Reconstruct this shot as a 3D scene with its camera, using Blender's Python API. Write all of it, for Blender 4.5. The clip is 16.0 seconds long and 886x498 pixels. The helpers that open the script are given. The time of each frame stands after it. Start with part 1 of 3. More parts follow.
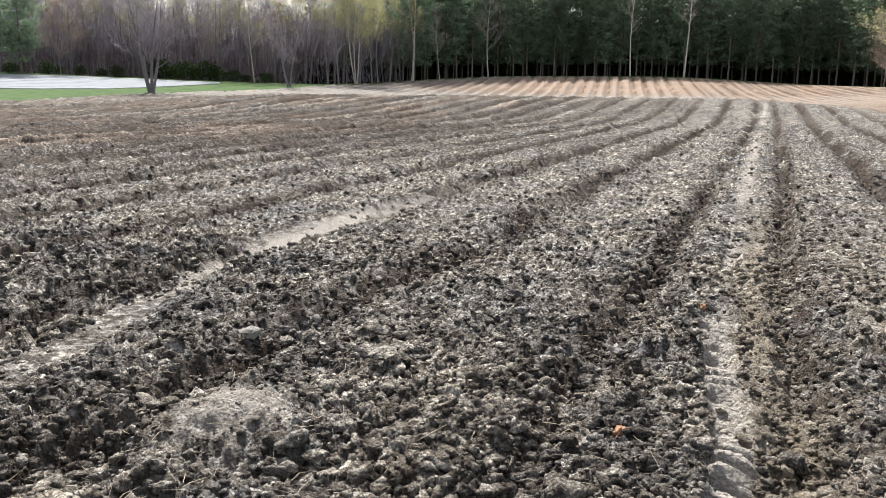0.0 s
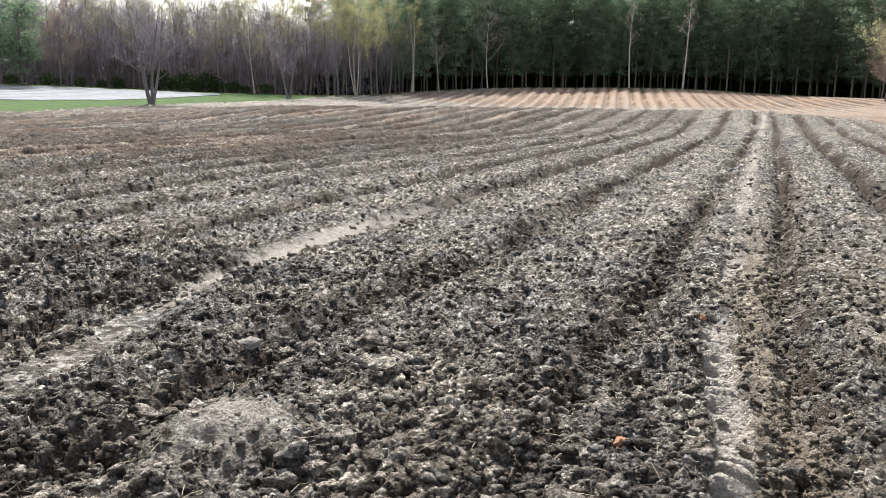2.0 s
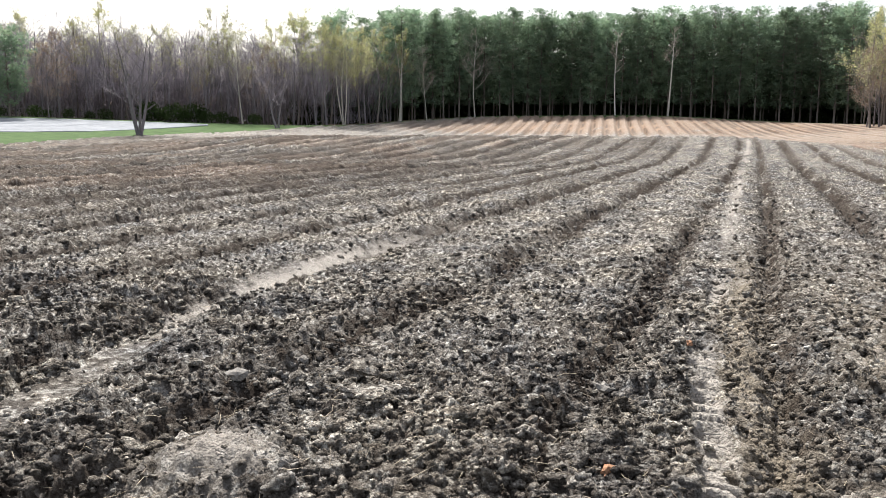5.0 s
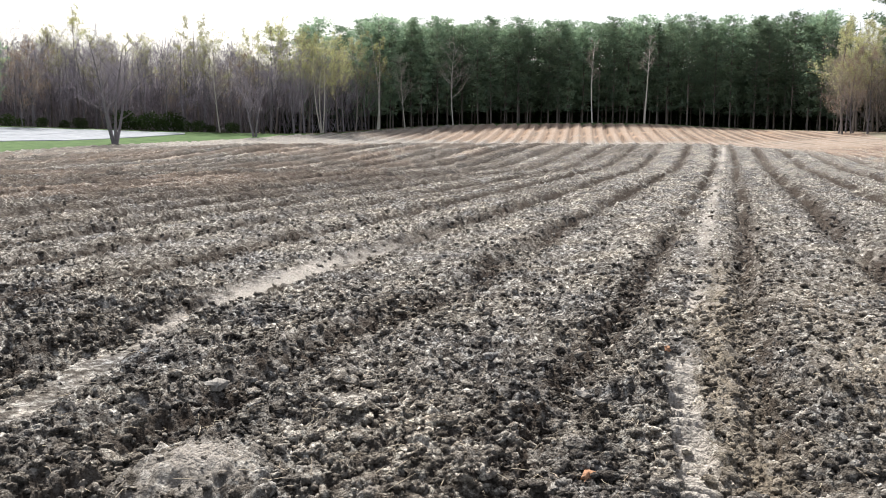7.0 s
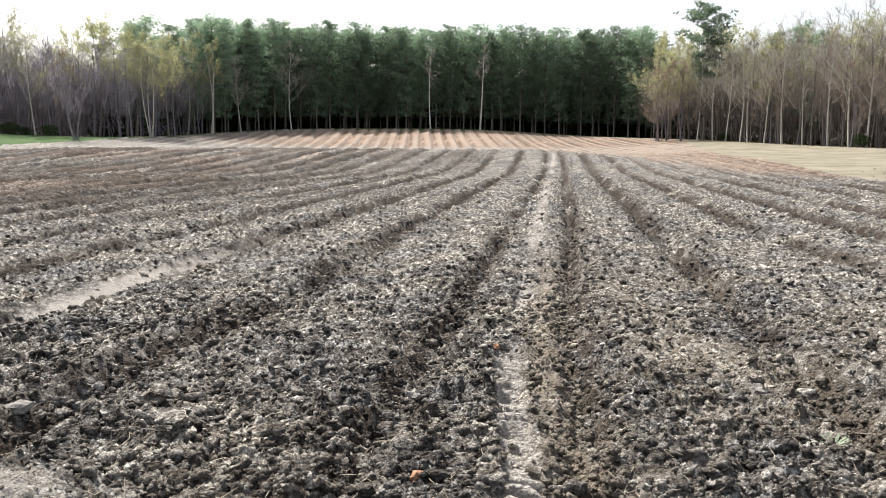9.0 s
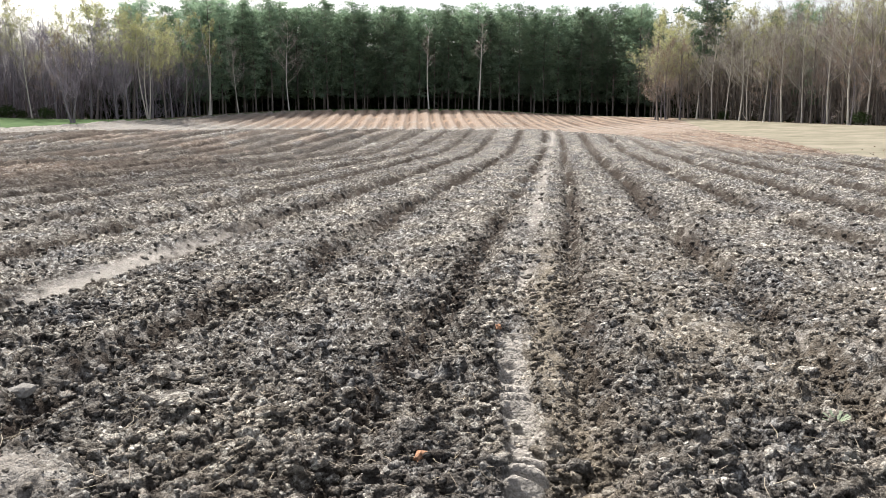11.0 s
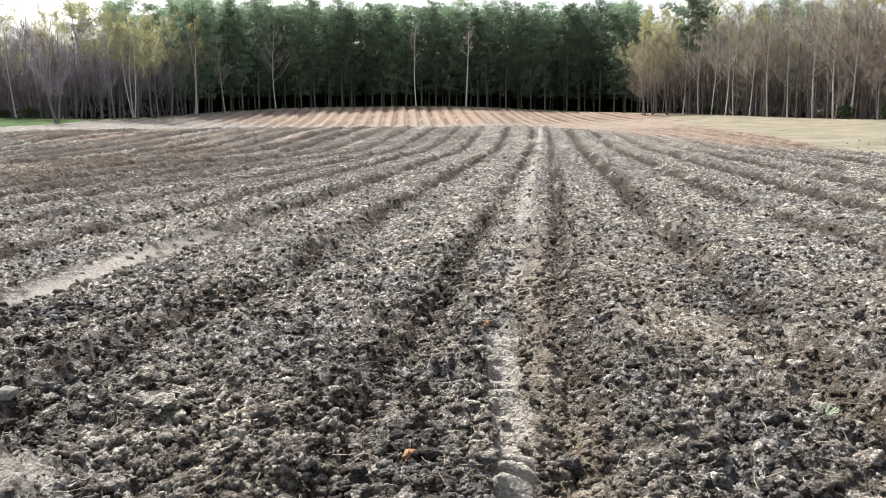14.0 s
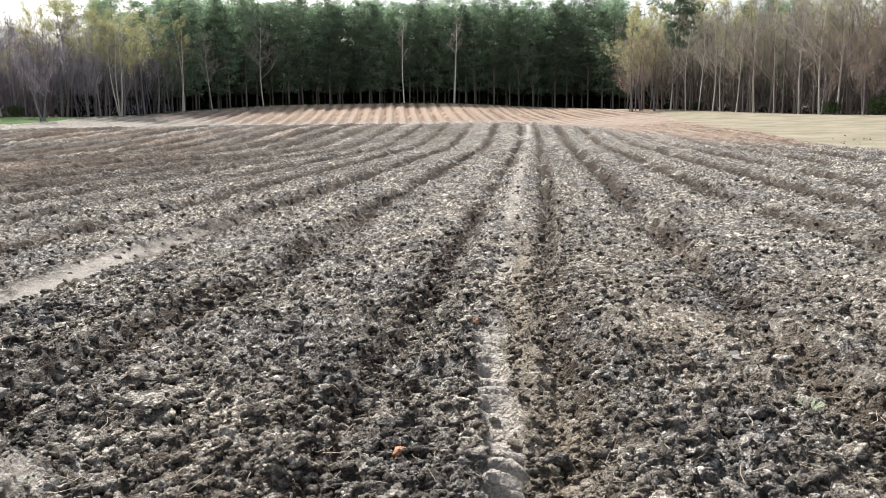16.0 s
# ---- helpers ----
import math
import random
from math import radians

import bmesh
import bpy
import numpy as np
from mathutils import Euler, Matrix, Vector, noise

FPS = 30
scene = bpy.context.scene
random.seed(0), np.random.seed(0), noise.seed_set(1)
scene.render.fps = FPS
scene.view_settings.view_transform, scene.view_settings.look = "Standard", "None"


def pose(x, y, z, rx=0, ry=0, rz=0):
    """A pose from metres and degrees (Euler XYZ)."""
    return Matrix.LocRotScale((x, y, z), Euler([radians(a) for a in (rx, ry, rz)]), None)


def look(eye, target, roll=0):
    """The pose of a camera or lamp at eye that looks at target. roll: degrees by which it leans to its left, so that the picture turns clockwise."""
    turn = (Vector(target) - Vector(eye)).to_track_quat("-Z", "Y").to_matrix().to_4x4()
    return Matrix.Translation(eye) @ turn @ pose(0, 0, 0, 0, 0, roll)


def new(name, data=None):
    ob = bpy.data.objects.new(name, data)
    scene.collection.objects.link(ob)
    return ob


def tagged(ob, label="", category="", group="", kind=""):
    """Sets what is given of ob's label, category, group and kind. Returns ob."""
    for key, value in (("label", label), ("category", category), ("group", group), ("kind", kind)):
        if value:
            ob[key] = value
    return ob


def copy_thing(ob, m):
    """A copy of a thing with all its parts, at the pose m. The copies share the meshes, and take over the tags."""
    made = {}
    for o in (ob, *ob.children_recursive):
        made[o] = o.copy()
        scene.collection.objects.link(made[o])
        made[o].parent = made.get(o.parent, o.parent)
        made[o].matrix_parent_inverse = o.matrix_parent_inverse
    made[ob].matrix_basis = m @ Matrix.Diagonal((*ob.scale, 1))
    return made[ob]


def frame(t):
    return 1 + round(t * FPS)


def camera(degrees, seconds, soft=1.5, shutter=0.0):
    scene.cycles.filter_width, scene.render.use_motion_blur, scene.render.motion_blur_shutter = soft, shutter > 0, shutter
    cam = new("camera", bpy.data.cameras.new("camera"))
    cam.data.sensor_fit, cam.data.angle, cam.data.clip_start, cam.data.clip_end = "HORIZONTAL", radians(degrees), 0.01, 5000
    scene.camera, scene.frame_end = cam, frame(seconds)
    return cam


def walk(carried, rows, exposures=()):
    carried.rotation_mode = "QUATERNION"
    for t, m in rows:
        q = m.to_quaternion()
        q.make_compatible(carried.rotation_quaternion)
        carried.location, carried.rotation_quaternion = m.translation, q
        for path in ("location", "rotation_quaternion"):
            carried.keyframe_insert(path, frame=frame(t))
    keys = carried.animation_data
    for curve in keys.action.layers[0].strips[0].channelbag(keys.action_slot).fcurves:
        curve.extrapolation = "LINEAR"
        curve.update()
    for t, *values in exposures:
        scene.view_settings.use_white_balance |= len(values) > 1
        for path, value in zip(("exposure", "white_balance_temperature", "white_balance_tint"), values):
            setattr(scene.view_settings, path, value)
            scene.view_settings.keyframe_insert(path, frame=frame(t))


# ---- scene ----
cam = camera(57.9, 16.0, soft=0.7, shutter=0.4)
PATH = [
    (0, (-0.189, 0.152, 1.541), (-0.928, 1.971, 1.157), 0.5),
    (0.5, (-0.186, 0.157, 1.54), (-0.921, 1.979, 1.17), 0.4),
    (1, (-0.184, 0.149, 1.541), (-0.918, 1.975, 1.183), 0.4),
    (1.5, (-0.186, 0.151, 1.541), (-0.922, 1.977, 1.187), 0.4),
    (2, (-0.19, 0.15, 1.539), (-0.93, 1.974, 1.182), 0.5),
    (2.5, (-0.185, 0.152, 1.543), (-0.922, 1.977, 1.19), 0.4),
    (3, (-0.182, 0.143, 1.543), (-0.916, 1.972, 1.201), 0.2),
    (3.5, (-0.178, 0.137, 1.546), (-0.906, 1.97, 1.216), 0.1),
    (4, (-0.175, 0.142, 1.546), (-0.899, 1.98, 1.234), 0.1),
    (6.5, (-0.159, 0.117, 1.558), (-0.861, 1.97, 1.286), -0.3),
    (7, (-0.164, 0.116, 1.555), (-0.835, 1.981, 1.286), -0.1),
    (7.5, (-0.162, 0.117, 1.553), (-0.779, 2.0, 1.285), -0.3),
    (8, (-0.164, 0.114, 1.542), (-0.662, 2.033, 1.272), -0.7),
    (8.5, (-0.121, 0.142, 1.544), (-0.476, 2.092, 1.28), -0.2),
    (9, (-0.088, 0.168, 1.538), (-0.38, 2.13, 1.282), 0.2),
    (11.5, (-0.107, 0.184, 1.534), (-0.393, 2.14, 1.225), -0.3),
    (12, (-0.095, 0.194, 1.53), (-0.369, 2.151, 1.225), -0.3),
    (12.5, (-0.098, 0.2, 1.532), (-0.362, 2.158, 1.225), -0.3),
    (13, (-0.099, 0.201, 1.533), (-0.359, 2.16, 1.228), -0.4),
    (13.5, (-0.099, 0.203, 1.533), (-0.361, 2.162, 1.229), -0.5),
    (14, (-0.099, 0.21, 1.529), (-0.36, 2.168, 1.218), -0.6),
    (14.5, (-0.097, 0.205, 1.532), (-0.35, 2.163, 1.209), -0.9),
    (15, (-0.092, 0.198, 1.535), (-0.337, 2.155, 1.207), -0.9),
    (15.5, (-0.098, 0.202, 1.529), (-0.335, 2.161, 1.2), -0.8),
    (16, (-0.096, 0.194, 1.538), (-0.33, 2.155, 1.219), -0.8),
]
walk(cam, [(t, look(eye, target, roll)) for t, eye, target, roll in PATH])

# ---------------------------------------------------------------- world and light
world = bpy.data.worlds.new("world")
scene.world = world
world.use_nodes = True
wn, wl = world.node_tree.nodes, world.node_tree.links
wn.clear()
SUN_EL, SUN_BEARING = 50.0, -42.0
sky = wn.new("ShaderNodeTexSky")
sky.sky_type = "NISHITA"
sky.sun_disc = False
sky.sun_elevation = radians(SUN_EL)
sky.sun_rotation = radians(SUN_BEARING)
sky.air_density, sky.dust_density, sky.ozone_density = 1.0, 4.0, 1.0
bg_sky = wn.new("ShaderNodeBackground")
bg_sky.inputs["Strength"].default_value = 0.05
bg_veil = wn.new("ShaderNodeBackground")
bg_veil.inputs["Color"].default_value = (1.0, 0.985, 0.955, 1)
bg_veil.inputs["Strength"].default_value = 0.22
add = wn.new("ShaderNodeAddShader")
wout = wn.new("ShaderNodeOutputWorld")
wl.new(sky.outputs[0], bg_sky.inputs["Color"])
wl.new(bg_sky.outputs[0], add.inputs[0])
wl.new(bg_veil.outputs[0], add.inputs[1])
wl.new(add.outputs[0], wout.inputs["Surface"])

sun = new("sun", bpy.data.lights.new("sun", "SUN"))
sun.data.energy, sun.data.angle, sun.data.color = 5.0, radians(4), (1.0, 0.965, 0.91)
_b, _e = radians(SUN_BEARING), radians(SUN_EL)
sun.matrix_world = look((0, 0, 40), (-30 * math.sin(_b) * math.cos(_e), -30 * math.cos(_b) * math.cos(_e), 40 - 30 * math.sin(_e)))
scene.view_settings.exposure = 1.36


# ---------------------------------------------------------------- materials
def material(name):
    m = bpy.data.materials.new(name)
    m.use_nodes = True
    nt = m.node_tree
    b = nt.nodes["Principled BSDF"]
    b.inputs["Specular IOR Level"].default_value = 0.03
    return m, nt, nt.nodes, nt.links, b


def noise_tex(nt, scale, detail=6, rough=0.6, vector=None):
    n = nt.nodes.new("ShaderNodeTexNoise")
    n.inputs["Scale"].default_value, n.inputs["Detail"].default_value, n.inputs["Roughness"].default_value = scale, detail, rough
    if vector:
        nt.links.new(vector, n.inputs["Vector"])
    return n


def ramp(nt, fac, stops):
    r = nt.nodes.new("ShaderNodeValToRGB")
    while len(r.color_ramp.elements) < len(stops):
        r.color_ramp.elements.new(0.5)
    for e, (p, c) in zip(r.color_ramp.elements, stops):
        e.position, e.color = p, (*c, 1)
    nt.links.new(fac, r.inputs[0])
    return r


def mix(nt, fac, a, b, mode="MIX"):
    n = nt.nodes.new("ShaderNodeMix")
    n.data_type, n.blend_type = "RGBA", mode
    if isinstance(fac, float):
        n.inputs[0].default_value = fac
    else:
        nt.links.new(fac, n.inputs[0])
    for s, v in ((n.inputs[6], a), (n.inputs[7], b)):
        if isinstance(v, tuple):
            s.default_value = (*v, 1)
        else:
            nt.links.new(v, s)
    return n.outputs[2]


def bump(nt, height, bsdf, strength, distance):
    n = nt.nodes.new("ShaderNodeBump")
    n.inputs["Strength"].default_value, n.inputs["Distance"].default_value = strength, distance
    nt.links.new(height, n.inputs["Height"])
    nt.links.new(n.outputs[0], bsdf.inputs["Normal"])


def soil_material(name, attrs):
    """Ploughed soil: damp dark crumbs, painted furrow shade, dry pale crust, red clay on the rise."""
    m, nt, nodes, links, b = material(name)
    co = nodes.new("ShaderNodeTexCoord").outputs["Object"] if attrs else nodes.new("ShaderNodeNewGeometry").outputs["Position"]
    big = noise_tex(nt, 0.9, 4, 0.6, co)
    mid = noise_tex(nt, 15.0, 6, 0.72, co)
    fine = noise_tex(nt, 70.0, 5, 0.7, co)
    if attrs:
        stops = [(0.36, (0.045, 0.038, 0.034)), (0.5, (0.145, 0.127, 0.114)), (0.63, (0.60, 0.56, 0.515))]
    else:
        stops = [(0.34, (0.075, 0.066, 0.059)), (0.5, (0.21, 0.186, 0.168)), (0.64, (0.60, 0.56, 0.515))]
    base = ramp(nt, mid.outputs[0], stops).outputs[0]
    clump = ramp(nt, noise_tex(nt, 3.2, 4, 0.6, co).outputs[0], [(0.36, (0.62, 0.60, 0.58)), (0.5, (1.0, 1.0, 1.0)), (0.64, (1.45, 1.43, 1.4))]).outputs[0]
    base = mix(nt, 1.0, base, clump, "MULTIPLY")
    grain = ramp(nt, fine.outputs[0], [(0.3, (0.45, 0.43, 0.41)), (0.5, (1, 1, 1)), (0.7, (1.5, 1.48, 1.45))]).outputs[0]
    base = mix(nt, 1.0, base, grain, "MULTIPLY")
    patch = ramp(nt, big.outputs[0], [(0.36, (0.76, 0.77, 0.79)), (0.64, (1.28, 1.22, 1.10))]).outputs[0]
    base = mix(nt, 1.0, mix(nt, 1.0, base, patch, "MULTIPLY"), (0.705, 0.762, 0.825), "MULTIPLY")
    # the darkest colour serves damp soil and the shade painted along the furrows
    for key, colour in (("red", (0.225, 0.146, 0.1)), ("damp_shade", (0.045, 0.036, 0.030)), ("tan", (0.26, 0.225, 0.178)), ("dust", (0.37, 0.343, 0.313))):
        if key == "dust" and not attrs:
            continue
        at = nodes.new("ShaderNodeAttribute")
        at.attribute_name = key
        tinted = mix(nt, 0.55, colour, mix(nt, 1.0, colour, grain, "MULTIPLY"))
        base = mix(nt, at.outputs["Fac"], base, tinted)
    if not attrs:
        oi = nodes.new("ShaderNodeObjectInfo")
        gi = nodes.new("ShaderNodeNewGeometry")
        sm = nodes.new("ShaderNodeMath")
        sm.operation = "ADD"
        links.new(oi.outputs["Random"], sm.inputs[0])
        links.new(gi.outputs["Random Per Island"], sm.inputs[1])
        fr = nodes.new("ShaderNodeMath")
        fr.operation = "FRACT"
        links.new(sm.outputs[0], fr.inputs[0])
        vary = ramp(nt, fr.outputs[0], [(0.0, (0.75, 0.73, 0.71)), (0.6, (1.1, 1.08, 1.05)), (0.9, (1.4, 1.37, 1.33)), (1.0, (1.8, 1.77, 1.73))]).outputs[0]
        base = mix(nt, 1.0, base, vary, "MULTIPLY")
    links.new(base, b.inputs["Base Color"])
    b.inputs["Roughness"].default_value = 0.95
    vor = nodes.new("ShaderNodeTexVoronoi")
    vor.inputs["Scale"].default_value, vor.inputs["Randomness"].default_value = (46.0 if attrs else 60.0), 1.0
    wob = mix(nt, 0.06 if attrs else 0.02, co, noise_tex(nt, 12.0, 3, 0.6, co).outputs["Color"])
    links.new(wob, vor.inputs["Vector"])
    lum = nodes.new("ShaderNodeMath")
    lum.operation, lum.inputs[1].default_value = "MULTIPLY_ADD", -0.9
    links.new(vor.outputs["Distance"], lum.inputs[0])
    links.new(noise_tex(nt, 70.0 if attrs else 90.0, 6, 0.75, co).outputs[0], lum.inputs[2])
    bump(nt, lum.outputs[0], b, 1.0, 0.030 if attrs else 0.034)
    return m


def plain_material(name, dark, light, scale, rough=0.9, detail=5, strength=0.4, distance=0.02, randomise=0.0, translucent=0.0):
    m, nt, nodes, links, b = material(name)
    co = nodes.new("ShaderNodeTexCoord").outputs["Object"]
    n = noise_tex(nt, scale, detail, 0.65, co)
    c = ramp(nt, n.outputs[0], [(0.3, dark), (0.7, light)]).outputs[0]
    if randomise:
        oi = nodes.new("ShaderNodeObjectInfo")
        lo, hi = 1 - randomise, 1 + randomise
        v = ramp(nt, oi.outputs["Random"], [(0, (lo, lo, lo * 0.95)), (1, (hi, hi, hi * 0.97))]).outputs[0]
        c = mix(nt, 1.0, c, v, "MULTIPLY")
    links.new(c, b.inputs["Base Color"])
    b.inputs["Roughness"].default_value = rough
    if translucent:
        tr = nodes.new("ShaderNodeBsdfTranslucent")
        links.new(c, tr.inputs["Color"])
        ms = nodes.new("ShaderNodeMixShader")
        ms.inputs[0].default_value = translucent
        links.new(b.outputs[0], ms.inputs[1])
        links.new(tr.outputs[0], ms.inputs[2])
        links.new(ms.outputs[0], nodes["Material Output"].inputs["Surface"])
    bump(nt, n.outputs[0], b, strength, distance)
    return m


SOIL = soil_material("ploughed_soil", True)
CLOD = soil_material("clod_soil", False)
GRASS = plain_material("spring_grass", (0.03, 0.056, 0.021), (0.068, 0.106, 0.042), 0.8, 0.9, 8, 0.8, 0.1)
STUBBLE = plain_material("dry_stubble", (0.105, 0.098, 0.07), (0.205, 0.184, 0.146), 0.35, 0.95, 10, 1.0, 0.15)
LITTER = plain_material("forest_floor", (0.05, 0.038, 0.028), (0.12, 0.085, 0.06), 1.2, 0.95, 6)
COVER = plain_material("row_cover", (0.17, 0.183, 0.20), (0.24, 0.253, 0.272), 0.7, 0.9, 5, 0.5, 0.05)
BARK_PINE = plain_material("pine_bark", (0.09, 0.0792, 0.0744), (0.204, 0.18, 0.168), 3.0, 0.95, 6, 0.8, 0.05, 0.25)
BARK_GREY = plain_material("grey_bark", (0.106, 0.0975, 0.112), (0.2, 0.184, 0.203), 3.0, 0.95, 6, 0.8, 0.05, 0.2)
BARK_PALE = plain_material("pale_bark", (0.312, 0.294, 0.276), (0.546, 0.517, 0.488), 2.0, 0.9, 6, 0.6, 0.03, 0.15)
BARK_TAN = plain_material("tan_bark", (0.103, 0.092, 0.0885), (0.196, 0.175, 0.168), 2.5, 0.95, 6, 0.6, 0.03, 0.25)
TWIG_GREY = plain_material("grey_twigs", (0.195, 0.178, 0.215), (0.305, 0.277, 0.325), 0.6, 0.95, 3, 0.1, 0.01, 0.2)
TWIG_PALE = plain_material("pale_twigs", (0.27, 0.245, 0.225), (0.42, 0.385, 0.355), 0.6, 0.95, 3, 0.1, 0.01, 0.15)
TWIG_TAN = plain_material("tan_twigs", (0.207, 0.181, 0.171), (0.325, 0.286, 0.269), 0.6, 0.95, 3, 0.1, 0.01, 0.2)
NEEDLES = plain_material("pine_needles", (0.115, 0.175, 0.132), (0.235, 0.312, 0.21), 0.5, 0.75, 4, 0.1, 0.02, 0.42, 0.5)
NEEDLES_PALE = plain_material("sunny_needles", (0.13, 0.16, 0.075), (0.22, 0.25, 0.12), 0.5, 0.75, 4, 0.1, 0.02, 0.2, 0.3)
LEAF_NEW = plain_material("new_leaves", (0.276, 0.287, 0.138), (0.425, 0.42, 0.23), 0.8, 0.8, 4, 0.1, 0.02, 0.2, 0.45)
LEAF_BUD = plain_material("reddish_buds", (0.20, 0.138, 0.108), (0.30, 0.22, 0.168), 0.8, 0.8, 4, 0.1, 0.02, 0.2, 0.35)
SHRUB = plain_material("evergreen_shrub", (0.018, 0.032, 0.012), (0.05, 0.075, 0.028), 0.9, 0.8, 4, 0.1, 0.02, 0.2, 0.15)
STRAW = plain_material("dry_straw", (0.20, 0.17, 0.13), (0.40, 0.35, 0.28), 9.0, 0.85, 3)
ORANGE = plain_material("orange_clay", (0.27, 0.14, 0.085), (0.40, 0.245, 0.16), 25.0, 0.9, 5, 0.6, 0.01)
ROCK = plain_material("pale_stone", (0.16, 0.148, 0.136), (0.29, 0.275, 0.255), 18.0, 0.85, 6, 0.7, 0.01)
WEED = plain_material("grey_green_weed", (0.12, 0.15, 0.10), (0.24, 0.27, 0.20), 20.0, 0.8, 4)


# ---------------------------------------------------------------- helpers for meshes
def mesh_from(name, verts, faces, mat, round_off=False):
    """verts: n x 3 array, faces: m x 3 or m x 4 array."""
    me = bpy.data.meshes.new(name)
    verts, faces = np.asarray(verts, np.float32), np.asarray(faces, np.int32)
    k = faces.shape[1]
    me.vertices.add(len(verts))
    me.vertices.foreach_set("co", verts.ravel())
    me.loops.add(faces.size)
    me.loops.foreach_set("vertex_index", faces.ravel())
    me.polygons.add(len(faces))
    me.polygons.foreach_set("loop_start", np.arange(0, faces.size, k, dtype=np.int32))
    me.materials.append(mat)
    if round_off:
        me.polygons.foreach_set("use_smooth", np.ones(len(faces), bool))
    me.update(calc_edges=True)
    me.validate()
    return me


def rnd2(i, j, k):
    """A number from 0 to 1 for each lattice point."""
    n = (i.astype(np.int64) * 374761393 + j.astype(np.int64) * 668265263 + k * 2147483647 + 1013904223) & 0xFFFFFFFF
    n = ((n ^ (n >> 13)) * 1274126177) & 0xFFFFFFFF
    n = ((n ^ (n >> 16)) * 2246822519) & 0xFFFFFFFF
    return ((n ^ (n >> 15)) & 0xFFFFFF) / float(0xFFFFFF)


def value_noise(x, y, k):
    i, j = np.floor(x), np.floor(y)
    fx, fy = x - i, y - j
    fx, fy = fx * fx * (3 - 2 * fx), fy * fy * (3 - 2 * fy)
    a, b, c, d = rnd2(i, j, k), rnd2(i + 1, j, k), rnd2(i, j + 1, k), rnd2(i + 1, j + 1, k)
    return (a + (b - a) * fx) * (1 - fy) + (c + (d - c) * fx) * fy


def fbm(x, y, k, octaves=4):
    out, amp, tot = 0, 1.0, 0.0
    for o in range(octaves):
        out = out + amp * value_noise(x * 2 ** o, y * 2 ** o, k + o * 17)
        tot += amp
        amp *= 0.5
    return out / tot


def lumps(x, y, size, k):
    """Heights of rounded lumps, 0 to 1, packed in cells of that size."""
    wx = x / size + 0.55 * (value_noise(x / size * 2.1, y / size * 2.1, k + 5) - 0.5)
    wy = y / size + 0.55 * (value_noise(x / size * 2.1, y / size * 2.1, k + 6) - 0.5)
    i, j = np.floor(wx), np.floor(wy)
    best = np.zeros_like(x)
    for di in (-1, 0, 1):
        for dj in (-1, 0, 1):
            a, b = i + di, j + dj
            dx = wx - (a + rnd2(a, b, k))
            dy = wy - (b + rnd2(a, b, k + 1))
            r = 0.35 + 0.5 * rnd2(a, b, k + 2)
            h = np.clip(1 - (dx * dx + dy * dy) / (r * r), 0, None) ** 1.1 * r * (0.4 + 0.9 * rnd2(a, b, k + 3))
            best = np.maximum(best, h)
    return best


def crumbs_at(x, y, size, k):
    """Heights of broken crumbs with tilted tops and open gaps, packed in cells of that size."""
    wx = x / size + 0.7 * (value_noise(x / size * 1.7, y / size * 1.7, k + 5) - 0.5)
    wy = y / size + 0.7 * (value_noise(x / size * 1.7, y / size * 1.7, k + 6) - 0.5)
    i, j = np.floor(wx), np.floor(wy)
    f1, f2, top = np.full_like(x, 9.0), np.full_like(x, 9.0), np.zeros_like(x)
    for di in (-1, 0, 1):
        for dj in (-1, 0, 1):
            a, b = i + di, j + dj
            dx = wx - (a + rnd2(a, b, k))
            dy = wy - (b + rnd2(a, b, k + 1))
            d = np.hypot(dx, dy)
            h = rnd2(a, b, k + 2) ** 1.5 + (rnd2(a, b, k + 3) - 0.5) * 1.1 * dx + (rnd2(a, b, k + 4) - 0.5) * 1.1 * dy - 0.35 * d * d
            nearer = d < f1
            f2 = np.where(nearer, f1, np.minimum(f2, d))
            f1, top = np.where(nearer, d, f1), np.where(nearer, h, top)
    gap = np.clip((f2 - f1) / 0.48, 0, 1)
    return (0.35 + top) * gap


def smooth(a, b, v):
    t = np.clip((v - a) / (b - a), 0, 1)
    return t * t * (3 - 2 * t)


# ---------------------------------------------------------------- the lie of the land
# bearing from the y axis in degrees: where the land starts to rise, where the woods begin, and how high they stand
BEARING = np.array([-180, -90, -60, -48.5, -42, -33, -28.6, -24.4, -19, -11, -5.8, 0, 5.5, 9, 12, 16.5, 20.2, 32, 90, 180.0])
RISE = np.array([45, 45, 45, 45, 45, 55, 60, 70, 80, 80, 80, 75, 55, 50, 40, 40, 40, 40, 45, 45.0])
EDGE = np.array([130, 130, 125, 125, 130, 125, 120, 135, 147, 150, 150, 148, 140, 125, 115, 105, 98, 90, 110, 130.0])
TOP = np.array([2, 3, 3.7, 3.66, 3.25, 2.6, 2.6, 3.55, 4.5, 4.68, 4.6, 3.55, 2.9, 2.72, 2.16, 1.67, 1.43, 1.2, 1.0, 2.0])


BROW = 1.2


def land(x, y):
    """The height of the bare land, without furrows and clods."""
    r = np.hypot(x, y)
    b = np.degrees(np.arctan2(x, y))
    z = 0
    for d in (-2.0, 0.0, 2.0):
        a, e, t = (np.interp(b + d, BEARING, v) for v in (RISE, EDGE, TOP))
        s = np.clip((r - a) / (e - a), 0, None)
        z = z + np.where(s < 1, t * s * s, t + 11 * smooth(40, 110, r - e)) / 3
    # a low brow across the field, with a shallow dip behind it
    brow = np.interp(b, [-46, -34, -2, 8, 24, 40], [0, 1, 1, 0.3, 0.2, 0]) * smooth(112, 68, r)
    return z + brow * (BROW * smooth(43, 68, r) - z)


